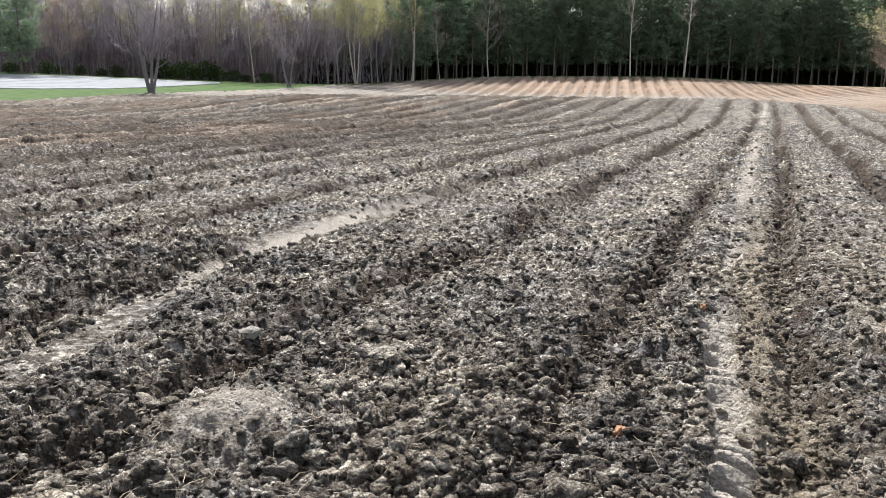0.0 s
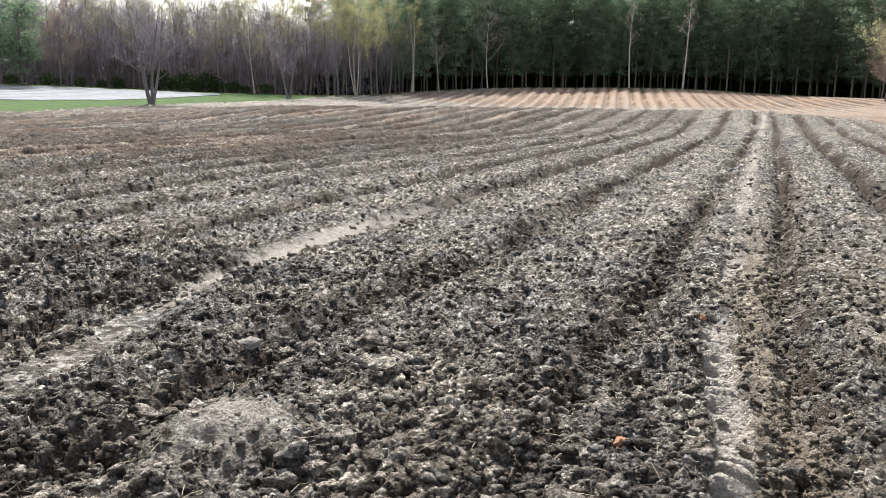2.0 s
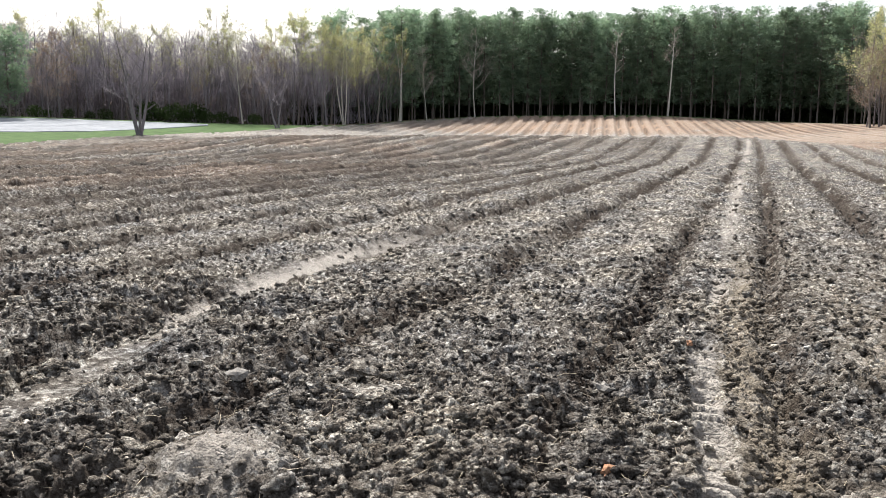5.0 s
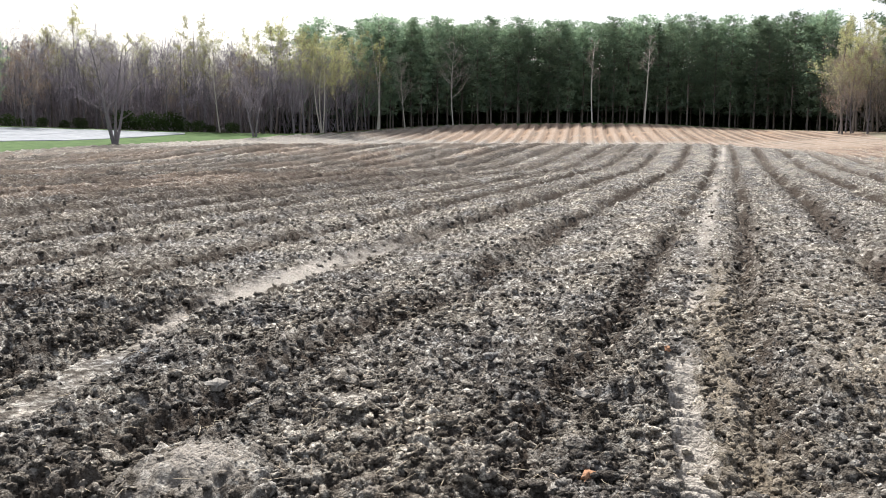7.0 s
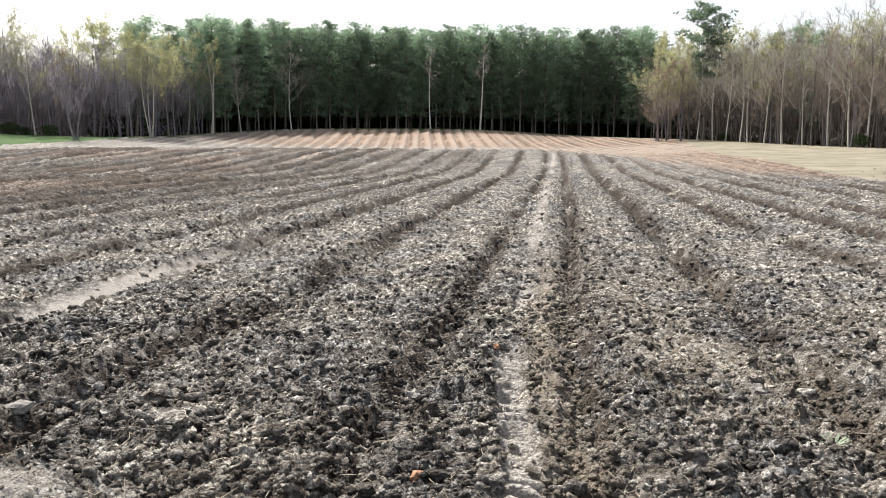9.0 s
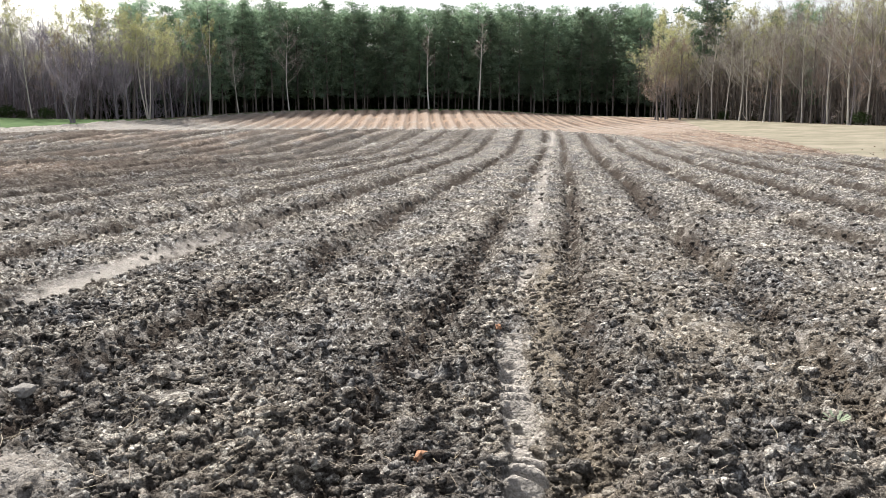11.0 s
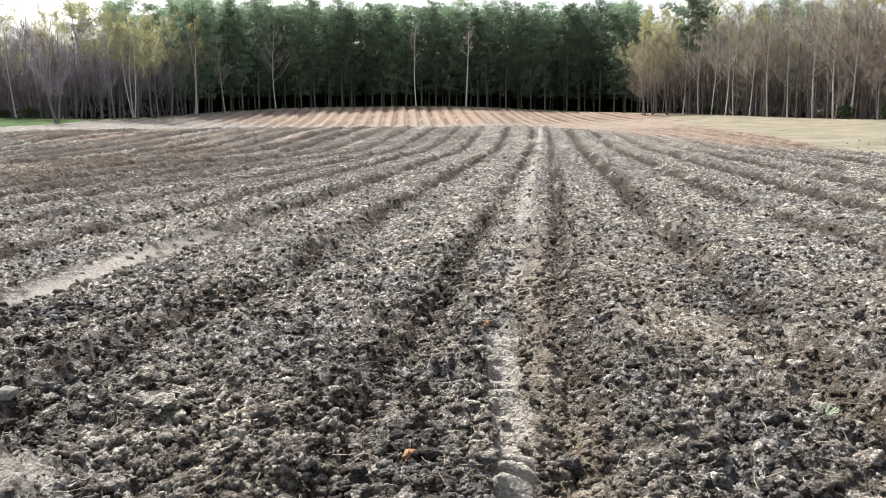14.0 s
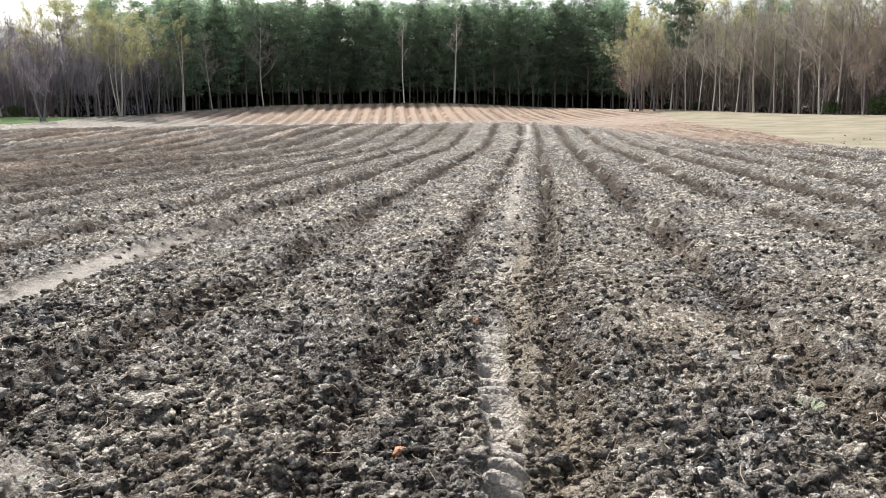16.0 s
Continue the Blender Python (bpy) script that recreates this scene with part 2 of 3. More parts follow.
def drift(y):
    """The rows run straight up the field and swing to the side on the rise."""
    return -0.18 * 7 * np.log1p(np.exp(np.clip((y - 72) / 7, -40, 40)))


def track_x(y):
    return np.interp(y, [2, 3.4, 4.0, 4.5, 5.0, 5.7, 8.1, 10, 17, 27, 70], [-0.20, -0.23, -0.26, -0.33, -0.37, -0.45, -0.46, -0.50, -0.56, -0.66, -0.8])


def pale_x(y):
    return np.interp(y, [2.5, 3.2, 3.8, 4.7, 5.8, 7, 9, 12, 15, 30], [-3.95, -4.06, -4.13, -4.45, -4.85, -5.05, -5.1, -5.05, -5.1, -5.3])


def in_field(x, y):
    """1 on the ploughed field."""
    r, b = np.hypot(x, y), np.degrees(np.arctan2(x, y))
    left = np.interp(b, [-180, -90, -60, -48.5, -42, -38, -33, -29.5, -26, 180], [60, 60, 70, 79, 96, 104, 114, 122, 200, 200])
    right = (x > 14.4 + 0.03 * (y - 38)) & (y > 36.5 + 0.06 * x - 6 * np.exp(-(x - 14) / 4))
    edge = np.interp(b, BEARING, EDGE)
    return (r < left) & ~right & (r < edge - 1.0)


def red_slope(x, y):
    """1 on the drilled red slope behind the brow and beside the stubble."""
    r, b = np.hypot(x, y), np.degrees(np.arctan2(x, y))
    return smooth(-3, 7, r - np.interp(b, [-60, -4, 1, 7, 14, 25], [113, 112, 80, 57, 46, 42]) + 5 * (fbm(x * 0.3, y * 0.3, 33, 2) - 0.5))


def furrows(x, y):
    """Depth of the furrows, how near a furrow is (0 to 1), and the count of rows across."""
    u = x - drift(y)
    wob = 0.10 * (fbm(x * 0.5, y * 0.25, 71, 2) - 0.5) * 2 + 0.10 * (fbm(x * 2.5, y * 1.5, 73, 2) - 0.5) * smooth(16, 9, np.hypot(x, y))
    fur, furrow_band = np.zeros_like(x), np.zeros_like(x)
    for centre, width, depth in ((0.02, 0.13, 0.12), (1.57, 0.17, 0.13), (-1.07, 0.12, 0.08), (-2.95, 0.18, 0.10)):
        side = 1 if centre > 0 else -1
        # band leans to the far bank, whose shade goes into the colour
        furrow_band += np.exp(-((u + wob - centre - 0.06 * side) / (width * 1.8)) ** 2)
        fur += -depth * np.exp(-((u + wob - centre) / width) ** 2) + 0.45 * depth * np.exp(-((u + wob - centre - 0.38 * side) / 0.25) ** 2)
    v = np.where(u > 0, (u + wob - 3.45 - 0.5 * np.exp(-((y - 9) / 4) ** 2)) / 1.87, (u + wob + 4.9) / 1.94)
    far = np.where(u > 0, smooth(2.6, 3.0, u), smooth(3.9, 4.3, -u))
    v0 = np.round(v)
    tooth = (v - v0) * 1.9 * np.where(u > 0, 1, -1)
    # same lean, for the shade painted on the far banks
    furrow_band += far * np.exp(-((tooth - 0.08) / 0.28) ** 2)
    fur += far * (-0.09 * np.exp(-(tooth / 0.23) ** 2) + 0.055 * np.exp(-((tooth - 0.56) / 0.30) ** 2)) * (1 + 0.9 * smooth(-8, -18, x)) * (0.45 + 1.1 * fbm(v0 * 1.0, y * 0.16, 75, 3)) * (1 + 0.2 * smooth(14, 30, np.hypot(x, y)) * smooth(80, 60, y) + 0.8 * smooth(95, 112, y))
    return fur, np.clip(furrow_band, 0, 1), v, u


def coarse(x, y):
    """1 where the plough left large clods: along the furrows and on the headland near by."""
    near = smooth(8.5, 5.5, y) * smooth(0.2, -0.6, x)
    near = np.maximum(near, 0.65 * smooth(7.5, 5, y) * smooth(0.2, 0.5, x))
    return np.clip(np.maximum(furrows(x, y)[1] * smooth(70, 40, y), near), 0, 1)


def soil(x, y):
    """Relief of the ploughed soil, and how red, tan, dusty and dark (damp, with furrow shade painted in) it is."""
    r = np.hypot(x, y)
    fur, damp_shade, v, u = furrows(x, y)
    # clods: rounded and broken lumps at five sizes, coarser and finer in patches
    rough = 0.56 + 0.45 * fbm(x * 0.8, y * 0.5, 3, 2) + 0.3 * coarse(x, y) + 0.2 * smooth(-3.5, -5, x) * smooth(25, 15, r)
    nearby, mid, afar = smooth(22, 9, r), smooth(40, 16, r), smooth(7, 20, r)
    big = 0.085 * lumps(x, y, 0.19, 11) * (0.15 + 0.85 * coarse(x, y)) * smooth(0.35, 0.6, fbm(x * 1.7, y * 1.7, 17, 2))
    clods = big + 0.040 * crumbs_at(x, y, 0.12, 13) + 0.036 * mid * lumps(x, y, 0.075, 23)
    clods += nearby * (0.022 * crumbs_at(x, y, 0.050, 37) + 0.022 * lumps(x, y, 0.036, 31) + 0.011 * crumbs_at(x, y, 0.020, 43) * smooth(12, 6, r))
    clods += afar * (0.075 * crumbs_at(x, y, 0.25, 47) + 0.10 * lumps(x, y, 0.21, 53) + 0.11 * smooth(24, 40, r) * crumbs_at(x, y * 0.7, 0.62, 49))
    clods -= 0.030 + 0.010 * mid + 0.024 * nearby + afar * (0.065 + 0.027 * smooth(24, 40, r))
    clods += 0.05 * smooth(30, 12, r) * (fbm(x * 7, y * 7, 51, 3) - 0.5)
    tx, px = track_x(y), pale_x(y)
    tr = np.exp(-(np.abs(x - tx - 0.02 * (fbm(x * 3, y * 3, 91, 2) - 0.5)) / 0.09) ** 6) * smooth(0.42, 0.55, fbm(x * 0.9, y * 0.45, 93, 2) + 0.4 * smooth(6.4, 5.6, y)) * smooth(11, 8, y)
    pw = 0.15 + 0.06 * smooth(8, 5.5, y) + 0.22 * (fbm(y * 1.6, x * 3 + 2, 97, 3) - 0.5)
    ptrack = np.exp(-(np.abs(x - px) / pw) ** 4) * smooth(14, 8, y) * (0.5 + 0.5 * smooth(0.25, 0.45, fbm(x * 1.5 + 8, y * 0.9, 95, 2) + 0.3 * smooth(3.6, 4.6, y)))
    patch = np.exp(-(((x + 2.52) / 0.42) ** 2 + ((y - 3.16) / 0.30) ** 2) * (0.6 + 0.9 * fbm(x * 4, y * 4, 59, 3)))
    flat = np.clip(tr + ptrack + 0.75 * patch, 0, 1)
    z = fur + clods * rough * (1 - 0.88 * flat) * (1 - 0.6 * smooth(70, 100, y))
    z += 0.05 * (fbm(x * 1.3, y * 0.5, 61, 2) - 0.5)
    slope = red_slope(x, y) * smooth(-2, 5, u)
    drill = np.cos(2 * np.pi * (u + 0.25 * fbm(x * 0.2, y * 0.06, 35, 2)) / 1.3)
    z += slope * (0.05 * drill - 0.7 * fur)
    # the tyre's track with its bars
    bar = (y + 0.25 * (x - tx)) / 0.168
    bar = np.abs(bar - np.round(bar)) * 2
    z += tr * (-0.095 + 0.075 * smooth(0.35, 0.6, bar + 0.5 * (fbm(x * 7, y * 7, 57, 3) - 0.5)) * (0.4 + 1.2 * rnd2(np.round(y / 0.168), y * 0, 5)) * smooth(7, 6, y))
    z += -0.045 * ptrack + 0.09 * patch
    z += 0.05 * np.exp(-((x - px - 0.42) / 0.16) ** 2) * smooth(14, 8, y) - 0.05 * np.exp(-((x - px + 0.36) / 0.13) ** 2) * smooth(14, 8, y)
    z += -0.10 * np.exp(-((y - 2.75 - 0.05 * np.sin(2 * x)) / 0.22) ** 2) * smooth(-3.3, -2.9, x) * smooth(0.6, 0.2, x)
    # colours
    n = fbm(x * 0.35, y * 0.2, 81, 3)
    on_rise = smooth(112, 124, r) * smooth(-62, -34, x)
    stripe = 0.5 + 0.5 * np.cos(2 * np.pi * (v - 0.15))
    red = np.clip(on_rise * (0.62 + 0.25 * stripe ** 2) * smooth(0.2, 0.5, n + 0.15), 0, 1)
    red = np.maximum(red, slope * (0.6 - 0.25 * drill) * smooth(0.2, 0.5, n + 0.12))
    red = np.maximum(red, 0.3 * smooth(0.36, 0.6, n) * smooth(9, 20, -x) * smooth(14, 30, r) * smooth(90, 70, r))
    dust = np.clip(0.95 * tr * smooth(0.15, 0.45, fbm(x * 6, y * 6, 58, 3)) + 0.95 * ptrack * (0.1 + 0.9 * smooth(4.4, 6.2, y)) * smooth(0.2, 0.5, fbm(x * 5, y * 4, 60, 3)) + 0.65 * patch * smooth(0.25, 0.5, fbm(x * 9, y * 9, 63, 2)), 0, 1)
    dust = np.maximum(dust, 0.25 * smooth(84, 100, r) * (1 - 0.3 * stripe) * smooth(124, 114, r))
    dust = np.maximum(dust, 0.16 * on_rise * (1 - stripe ** 3))
    dust = np.maximum(dust, 0.12 * smooth(35, 75, r) * smooth(0.35, 0.6, fbm(u * 0.9, y * 0.05, 83, 2)))
    dust = np.maximum(dust, 0.7 * np.exp(-((x - tx) / 0.13) ** 2) * smooth(0.38, 0.55, fbm(x, y * 0.3, 87, 2)) * smooth(11, 14, y) * smooth(80, 60, y))
    crumbs = 0.54 + (fbm(x * 13, y * 9, 85, 3) - 0.54) * smooth(26, 11, r)
    dust = np.maximum(dust, 0.32 * smooth(0.58, 0.70, crumbs))
    # furrow bands painted dark as the shade on their banks
    damp_shade = np.clip(damp_shade, 0, 1) * smooth(0.22, 0.42, fbm(x * 1.5, y * 0.6, 99, 3)) * (1 - dust) * smooth(85, 60, y)
    # darker in the troughs of the drilled rows
    damp_shade = np.maximum(damp_shade * (1 - 0.8 * slope), 0.85 * slope * smooth(0.3, -0.8, drill) * (0.45 + 0.55 * smooth(0.35, 0.6, fbm(x * 0.5, y * 0.25, 113, 3))))
    damp_shade = np.maximum(damp_shade, 0.6 * smooth(5.6, 4.0, y) * smooth(-2.3, -1.7, x) * smooth(-0.35, -0.6, x) * smooth(0.3, 0.6, fbm(x * 2.2, y * 2.2, 117, 3)))
    damp_shade = np.maximum(damp_shade, 0.4 * smooth(8, 5, y) * smooth(1.5, 2.0, x) * smooth(0.35, 0.6, fbm(x * 1.8, y * 1.8, 119, 3)))
    # darker streaks along the rows on the left
    streak = smooth(0.47, 0.57, fbm(u * 1.0, y * 0.05, 103, 3)) * smooth(14, 26, r) * smooth(-2, -9, x) * smooth(80, 60, y)
    damp_shade = np.maximum(damp_shade, 0.75 * smooth(-5, -13, x) * smooth(12, 20, r) * smooth(85, 65, y) * smooth(0.3, 0.65, fbm(x * 1.1, y * 0.3, 107, 2)))
    damp_shade = np.maximum(damp_shade, 0.6 * streak * (1 - dust))
    # thin darker lines along the rows on the rise
    damp_shade = np.maximum(damp_shade, 0.9 * on_rise * stripe ** 5 * smooth(0.2, 0.5, fbm(x * 0.3, y * 0.3, 109, 2)))
    damp_shade = np.maximum(damp_shade * 0.95, 0.4 * smooth(0.50, 0.38, crumbs) * smooth(0.42, 0.52, fbm(x * 0.6, y * 0.4, 101, 2)) * (1 - dust))
    tan = np.clip(0.7 * np.exp(-((x - tx - 0.26) / 0.17) ** 2) * smooth(13, 8, y), 0, 1)
    tan = np.maximum(tan, 0.28 * smooth(0.42, 0.60, fbm(x * 1.3, y * 0.8, 89, 3)) * smooth(0.2, 0.6, x) * smooth(2.2, 1.5, x) * smooth(14, 6, y))
    tan = np.maximum(tan, 0.14 * smooth(0.46, 0.60, fbm(x * 1.3, y * 0.8, 89, 3)) * smooth(1.5, 2.2, x) * smooth(16, 7, y))
    tan = np.maximum(tan, 0.25 * patch)
    return z, red, tan, dust, damp_shade


# ---------------------------------------------------------------- the ground, one sheet to the horizon
EYE = 1.52
fine_b = np.arange(-56, 30, 0.135)
cols = np.radians(np.concatenate([fine_b, np.arange(31, 302.9, 2)]))
near_r = EYE / np.tan(np.radians(np.concatenate([np.arange(31, 12, -0.072), np.arange(12, 4.4, -0.034)])))
radii = np.concatenate([[0.02, 0.4, 0.8, 1.2, 1.6, 2.0, 2.3], near_r, np.arange(20, 40, 0.09), np.arange(40, 70, 0.24), np.arange(70, 108, 1.3), np.arange(108, 152, 0.6), np.arange(152, 172, 1.2), [176, 185, 200, 230, 280, 360, 500, 800, 1400, 2500]])
RR, BB = np.meshgrid(radii, cols, indexing="ij")
GX, GY = RR * np.sin(BB), RR * np.cos(BB)
GZ = land(GX, GY)
relief, red, tan, dust, damp_shade = soil(GX, GY)
field = in_field(GX, GY)
rough_grass = 0.06 * (fbm(GX * 1.5, GY * 1.5, 41, 3) - 0.5)
GZ = GZ + np.where(field, relief, rough_grass) * (RR < 400)
nr, nc = GX.shape
idx = np.arange(nr * nc).reshape(nr, nc)
quads = np.stack([idx[:-1, :], np.roll(idx, -1, 1)[:-1, :], np.roll(idx, -1, 1)[1:, :], idx[1:, :]], -1).reshape(-1, 4)[:, ::-1]
verts = np.stack([GX, GY, GZ], -1).reshape(-1, 3)
ground_mesh = mesh_from("ground", verts, quads, SOIL, True)
for m in (GRASS, STUBBLE, LITTER):
    ground_mesh.materials.append(m)
fx, fy = GX.ravel()[quads].mean(1), GY.ravel()[quads].mean(1)
fb, fr = np.degrees(np.arctan2(fx, fy)), np.hypot(fx, fy)
zone = np.where(in_field(fx, fy), 0, np.where(fb > 2, 2, 1))
zone[(fr > np.interp(fb, BEARING, EDGE) + 1.5) & (fr < 420)] = 3
zone[(np.abs(fb) > 100)] = 0
ground_mesh.polygons.foreach_set("material_index", zone.astype(np.int32))
for key, val in (("damp_shade", damp_shade), ("red", red), ("tan", tan), ("dust", dust)):
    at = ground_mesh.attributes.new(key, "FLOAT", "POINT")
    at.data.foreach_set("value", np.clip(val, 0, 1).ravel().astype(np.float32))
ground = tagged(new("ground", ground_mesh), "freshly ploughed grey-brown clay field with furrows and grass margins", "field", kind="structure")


def ground_z(x, y):
    x, y = np.atleast_1d(np.asarray(x, float)), np.atleast_1d(np.asarray(y, float))
    z = land(x, y)
    return z + np.where(in_field(x, y), soil(x, y)[0], 0)


# ---------------------------------------------------------------- white row covers beside the grass
def row_covers():
    """Long white sheets over low beds on the slope in front of the bare woods."""
    bs = np.radians(np.arange(-66, -37.4, 0.25))
    lower = np.interp(np.degrees(bs), [-66, -48.5, -45, -42, -37.5], [92, 97, 101, 108, 121])
    upper = np.interp(np.degrees(bs), [-66, -48.5, -42, -37.5], [119, 122, 126, 123])
    strips = 9
    for s in range(strips):
        rows = []
        for k in range(7):
            f = (s + 0.01 + 0.98 * k / 6) / strips
            r = lower + (upper - lower) * f
            x, y = r * np.sin(bs), r * np.cos(bs)
            arch = 0.05 + 0.08 * math.sin(math.pi * k / 6) ** 0.6 + 0.05 * (fbm(x * 0.6, y * 0.6, 7, 2) - 0.5)
            rows.append(np.stack([x, y, land(x, y) + arch], -1))
        for k in (0, 6):
            edge = rows[0 if k == 0 else -1].copy()
            edge[:, 2] -= 0.12
            rows = [edge] + rows if k == 0 else rows + [edge]
        v = np.stack(rows, 0)
        a, b = v.shape[:2]
        ids = np.arange(a * b).reshape(a, b)
        q = np.stack([ids[:-1, :-1], ids[:-1, 1:], ids[1:, 1:], ids[1:, :-1]], -1).reshape(-1, 4)
        ob = new("row_cover", mesh_from("row_cover", v.reshape(-1, 3), q[:, ::-1], COVER))
        tagged(ob, "long white fabric row cover over a planted bed", "row cover", "white row covers")


row_covers()


# ---------------------------------------------------------------- trees
def tube(pts, radii_, sides):
    """Verts and quads of a tapering tube along the points."""
    pts = [Vector(p) for p in pts]
    vs, fs = [], []
    for i, p in enumerate(pts):
        d = (pts[min(i + 1, len(pts) - 1)] - pts[max(i - 1, 0)]).normalized()
        a = d.orthogonal().normalized()
        b = d.cross(a)
        for s in range(sides):
            t = 2 * math.pi * s / sides
            vs.append(p + (a * math.cos(t) + b * math.sin(t)) * radii_[i])
    for i in range(len(pts) - 1):
        for s in range(sides):
            n = (s + 1) % sides
            fs.append((i * sides + s, i * sides + n, (i + 1) * sides + n, (i + 1) * sides + s))
    return vs, fs


class Bag:
    """Gathers pieces into one mesh."""

    def __init__(self):
        self.v, self.f = [], []

    def tube(self, pts, radii_, sides=3):
        vs, fs = tube(pts, radii_, sides)
        o = len(self.v)
        self.v += [tuple(p) for p in vs]
        self.f += [tuple(i + o for i in q) for q in fs]

    def leaf(self, p, d, n, length, width):
        o = len(self.v)
        s = d.cross(n).normalized() * width * 0.5
        self.v += [tuple(p - s * 0.4), tuple(p + s * 0.4), tuple(p + d * length * 0.7 + s), tuple(p + d * length * 0.8 - s)]
        self.f.append((o, o + 1, o + 2, o + 3))

    def mesh(self, name, mat):
        return mesh_from(name, np.array(self.v), np.array(self.f), mat)


def ball(rng):
    while True:
        v = Vector((rng.uniform(-1, 1), rng.uniform(-1, 1), rng.uniform(-1, 1)))
        if 0.05 < v.length < 1:
            return v.normalized()


def thing(name, parts, label, category, group=""):
    root = new(name)
    root.empty_display_size = 0.3
    for pname, me, plabel in parts:
        p = new(pname, me)
        p.parent = root
        tagged(p, plabel, kind="" if pname == "trunk" else "stuff")
    return tagged(root, label, category, group)


def bent(rng, base, top, sway, n):
    base, top = Vector(base), Vector(top)
    a, b = rng.uniform(0, 6.28), rng.uniform(0.6, 1.4)
    out = []
    for i in range(n + 1):
        t = i / n
        out.append(base.lerp(top, t) + Vector((math.cos(a), math.sin(a), 0)) * sway * math.sin(math.pi * t * b) * (1 if i else 0))
    return out


def pine(seed, h, mat=None, crown_from=0.15, wide=2.9, leaves=15):
    """A plantation pine: a straight bare trunk, dead stubs, whorls of limbs with needle clumps."""
    rng = random.Random(seed)
    trunk, stubs, crown = Bag(), Bag(), Bag()
    line = bent(rng, (0, 0, -0.3), (rng.uniform(-0.3, 0.3), rng.uniform(-0.3, 0.3), h * 0.98), 0.12, 7)
    trunk.tube(line, [0.155 * (1 - 0.85 * i / 7) + 0.012 for i in range(8)], 8)
    axis = lambda z: line[min(7, max(0, round(7 * (z + 0.3) / (h * 0.98 + 0.3))))]
    for i in range(9):
        z = h * rng.uniform(0.14, crown_from + 0.05)
        a = rng.uniform(0, 6.28)
        p = Vector((axis(z).x, axis(z).y, z))
        stubs.tube([p, p + Vector((math.cos(a), math.sin(a), rng.uniform(-0.15, 0.25))) * rng.uniform(0.6, 1.7)], [0.03, 0.008], 3)
    z = h * crown_from
    while z < h * 0.985:
        f = (z / h - crown_from) / (1 - crown_from)
        dome = 0.55 + 0.8 * f if f < 0.5 else 0.95 * math.sqrt(max(0.0, 1 - ((f - 0.5) / 0.52) ** 2)) + 0.08
        reach = wide * (0.75 + 0.5 * rng.random()) * dome
        for k in range(rng.choice((4, 5, 5, 6))):
            if f < 0.25 and rng.random() < 0.6 - 2 * f:
                continue
            a = rng.uniform(0, 6.28)
            ln = reach * rng.uniform(0.55, 1.1)
            d = Vector((math.cos(a), math.sin(a), rng.uniform(-0.2, 0.15) + 0.5 * f))
            p = Vector((axis(z).x, axis(z).y, z))
            stubs.tube([p, p + d * ln * 0.9], [0.035, 0.01], 3)
            for c in range(3 if ln > 1.3 else 2):
                q = p + d * ln * (0.45 + 0.28 * c) + ball(rng) * 0.22
                size = rng.uniform(0.36, 0.66)
                for _ in range(leaves):
                    o = ball(rng)
                    o.z = o.z * 0.55 + 0.2
                    crown.leaf(q + o * size * 0.4, o.normalized(), ball(rng), size * rng.uniform(0.7, 1.2), size * rng.uniform(0.14, 0.26))
        z += h * rng.uniform(0.022, 0.034)
    return [("trunk", trunk.mesh("trunk", BARK_PINE), ""), ("branchwork", stubs.mesh("branchwork", BARK_PINE), "bare grey-brown limbs"), ("crown", crown.mesh("crown", mat or NEEDLES), "clumps of needles")]


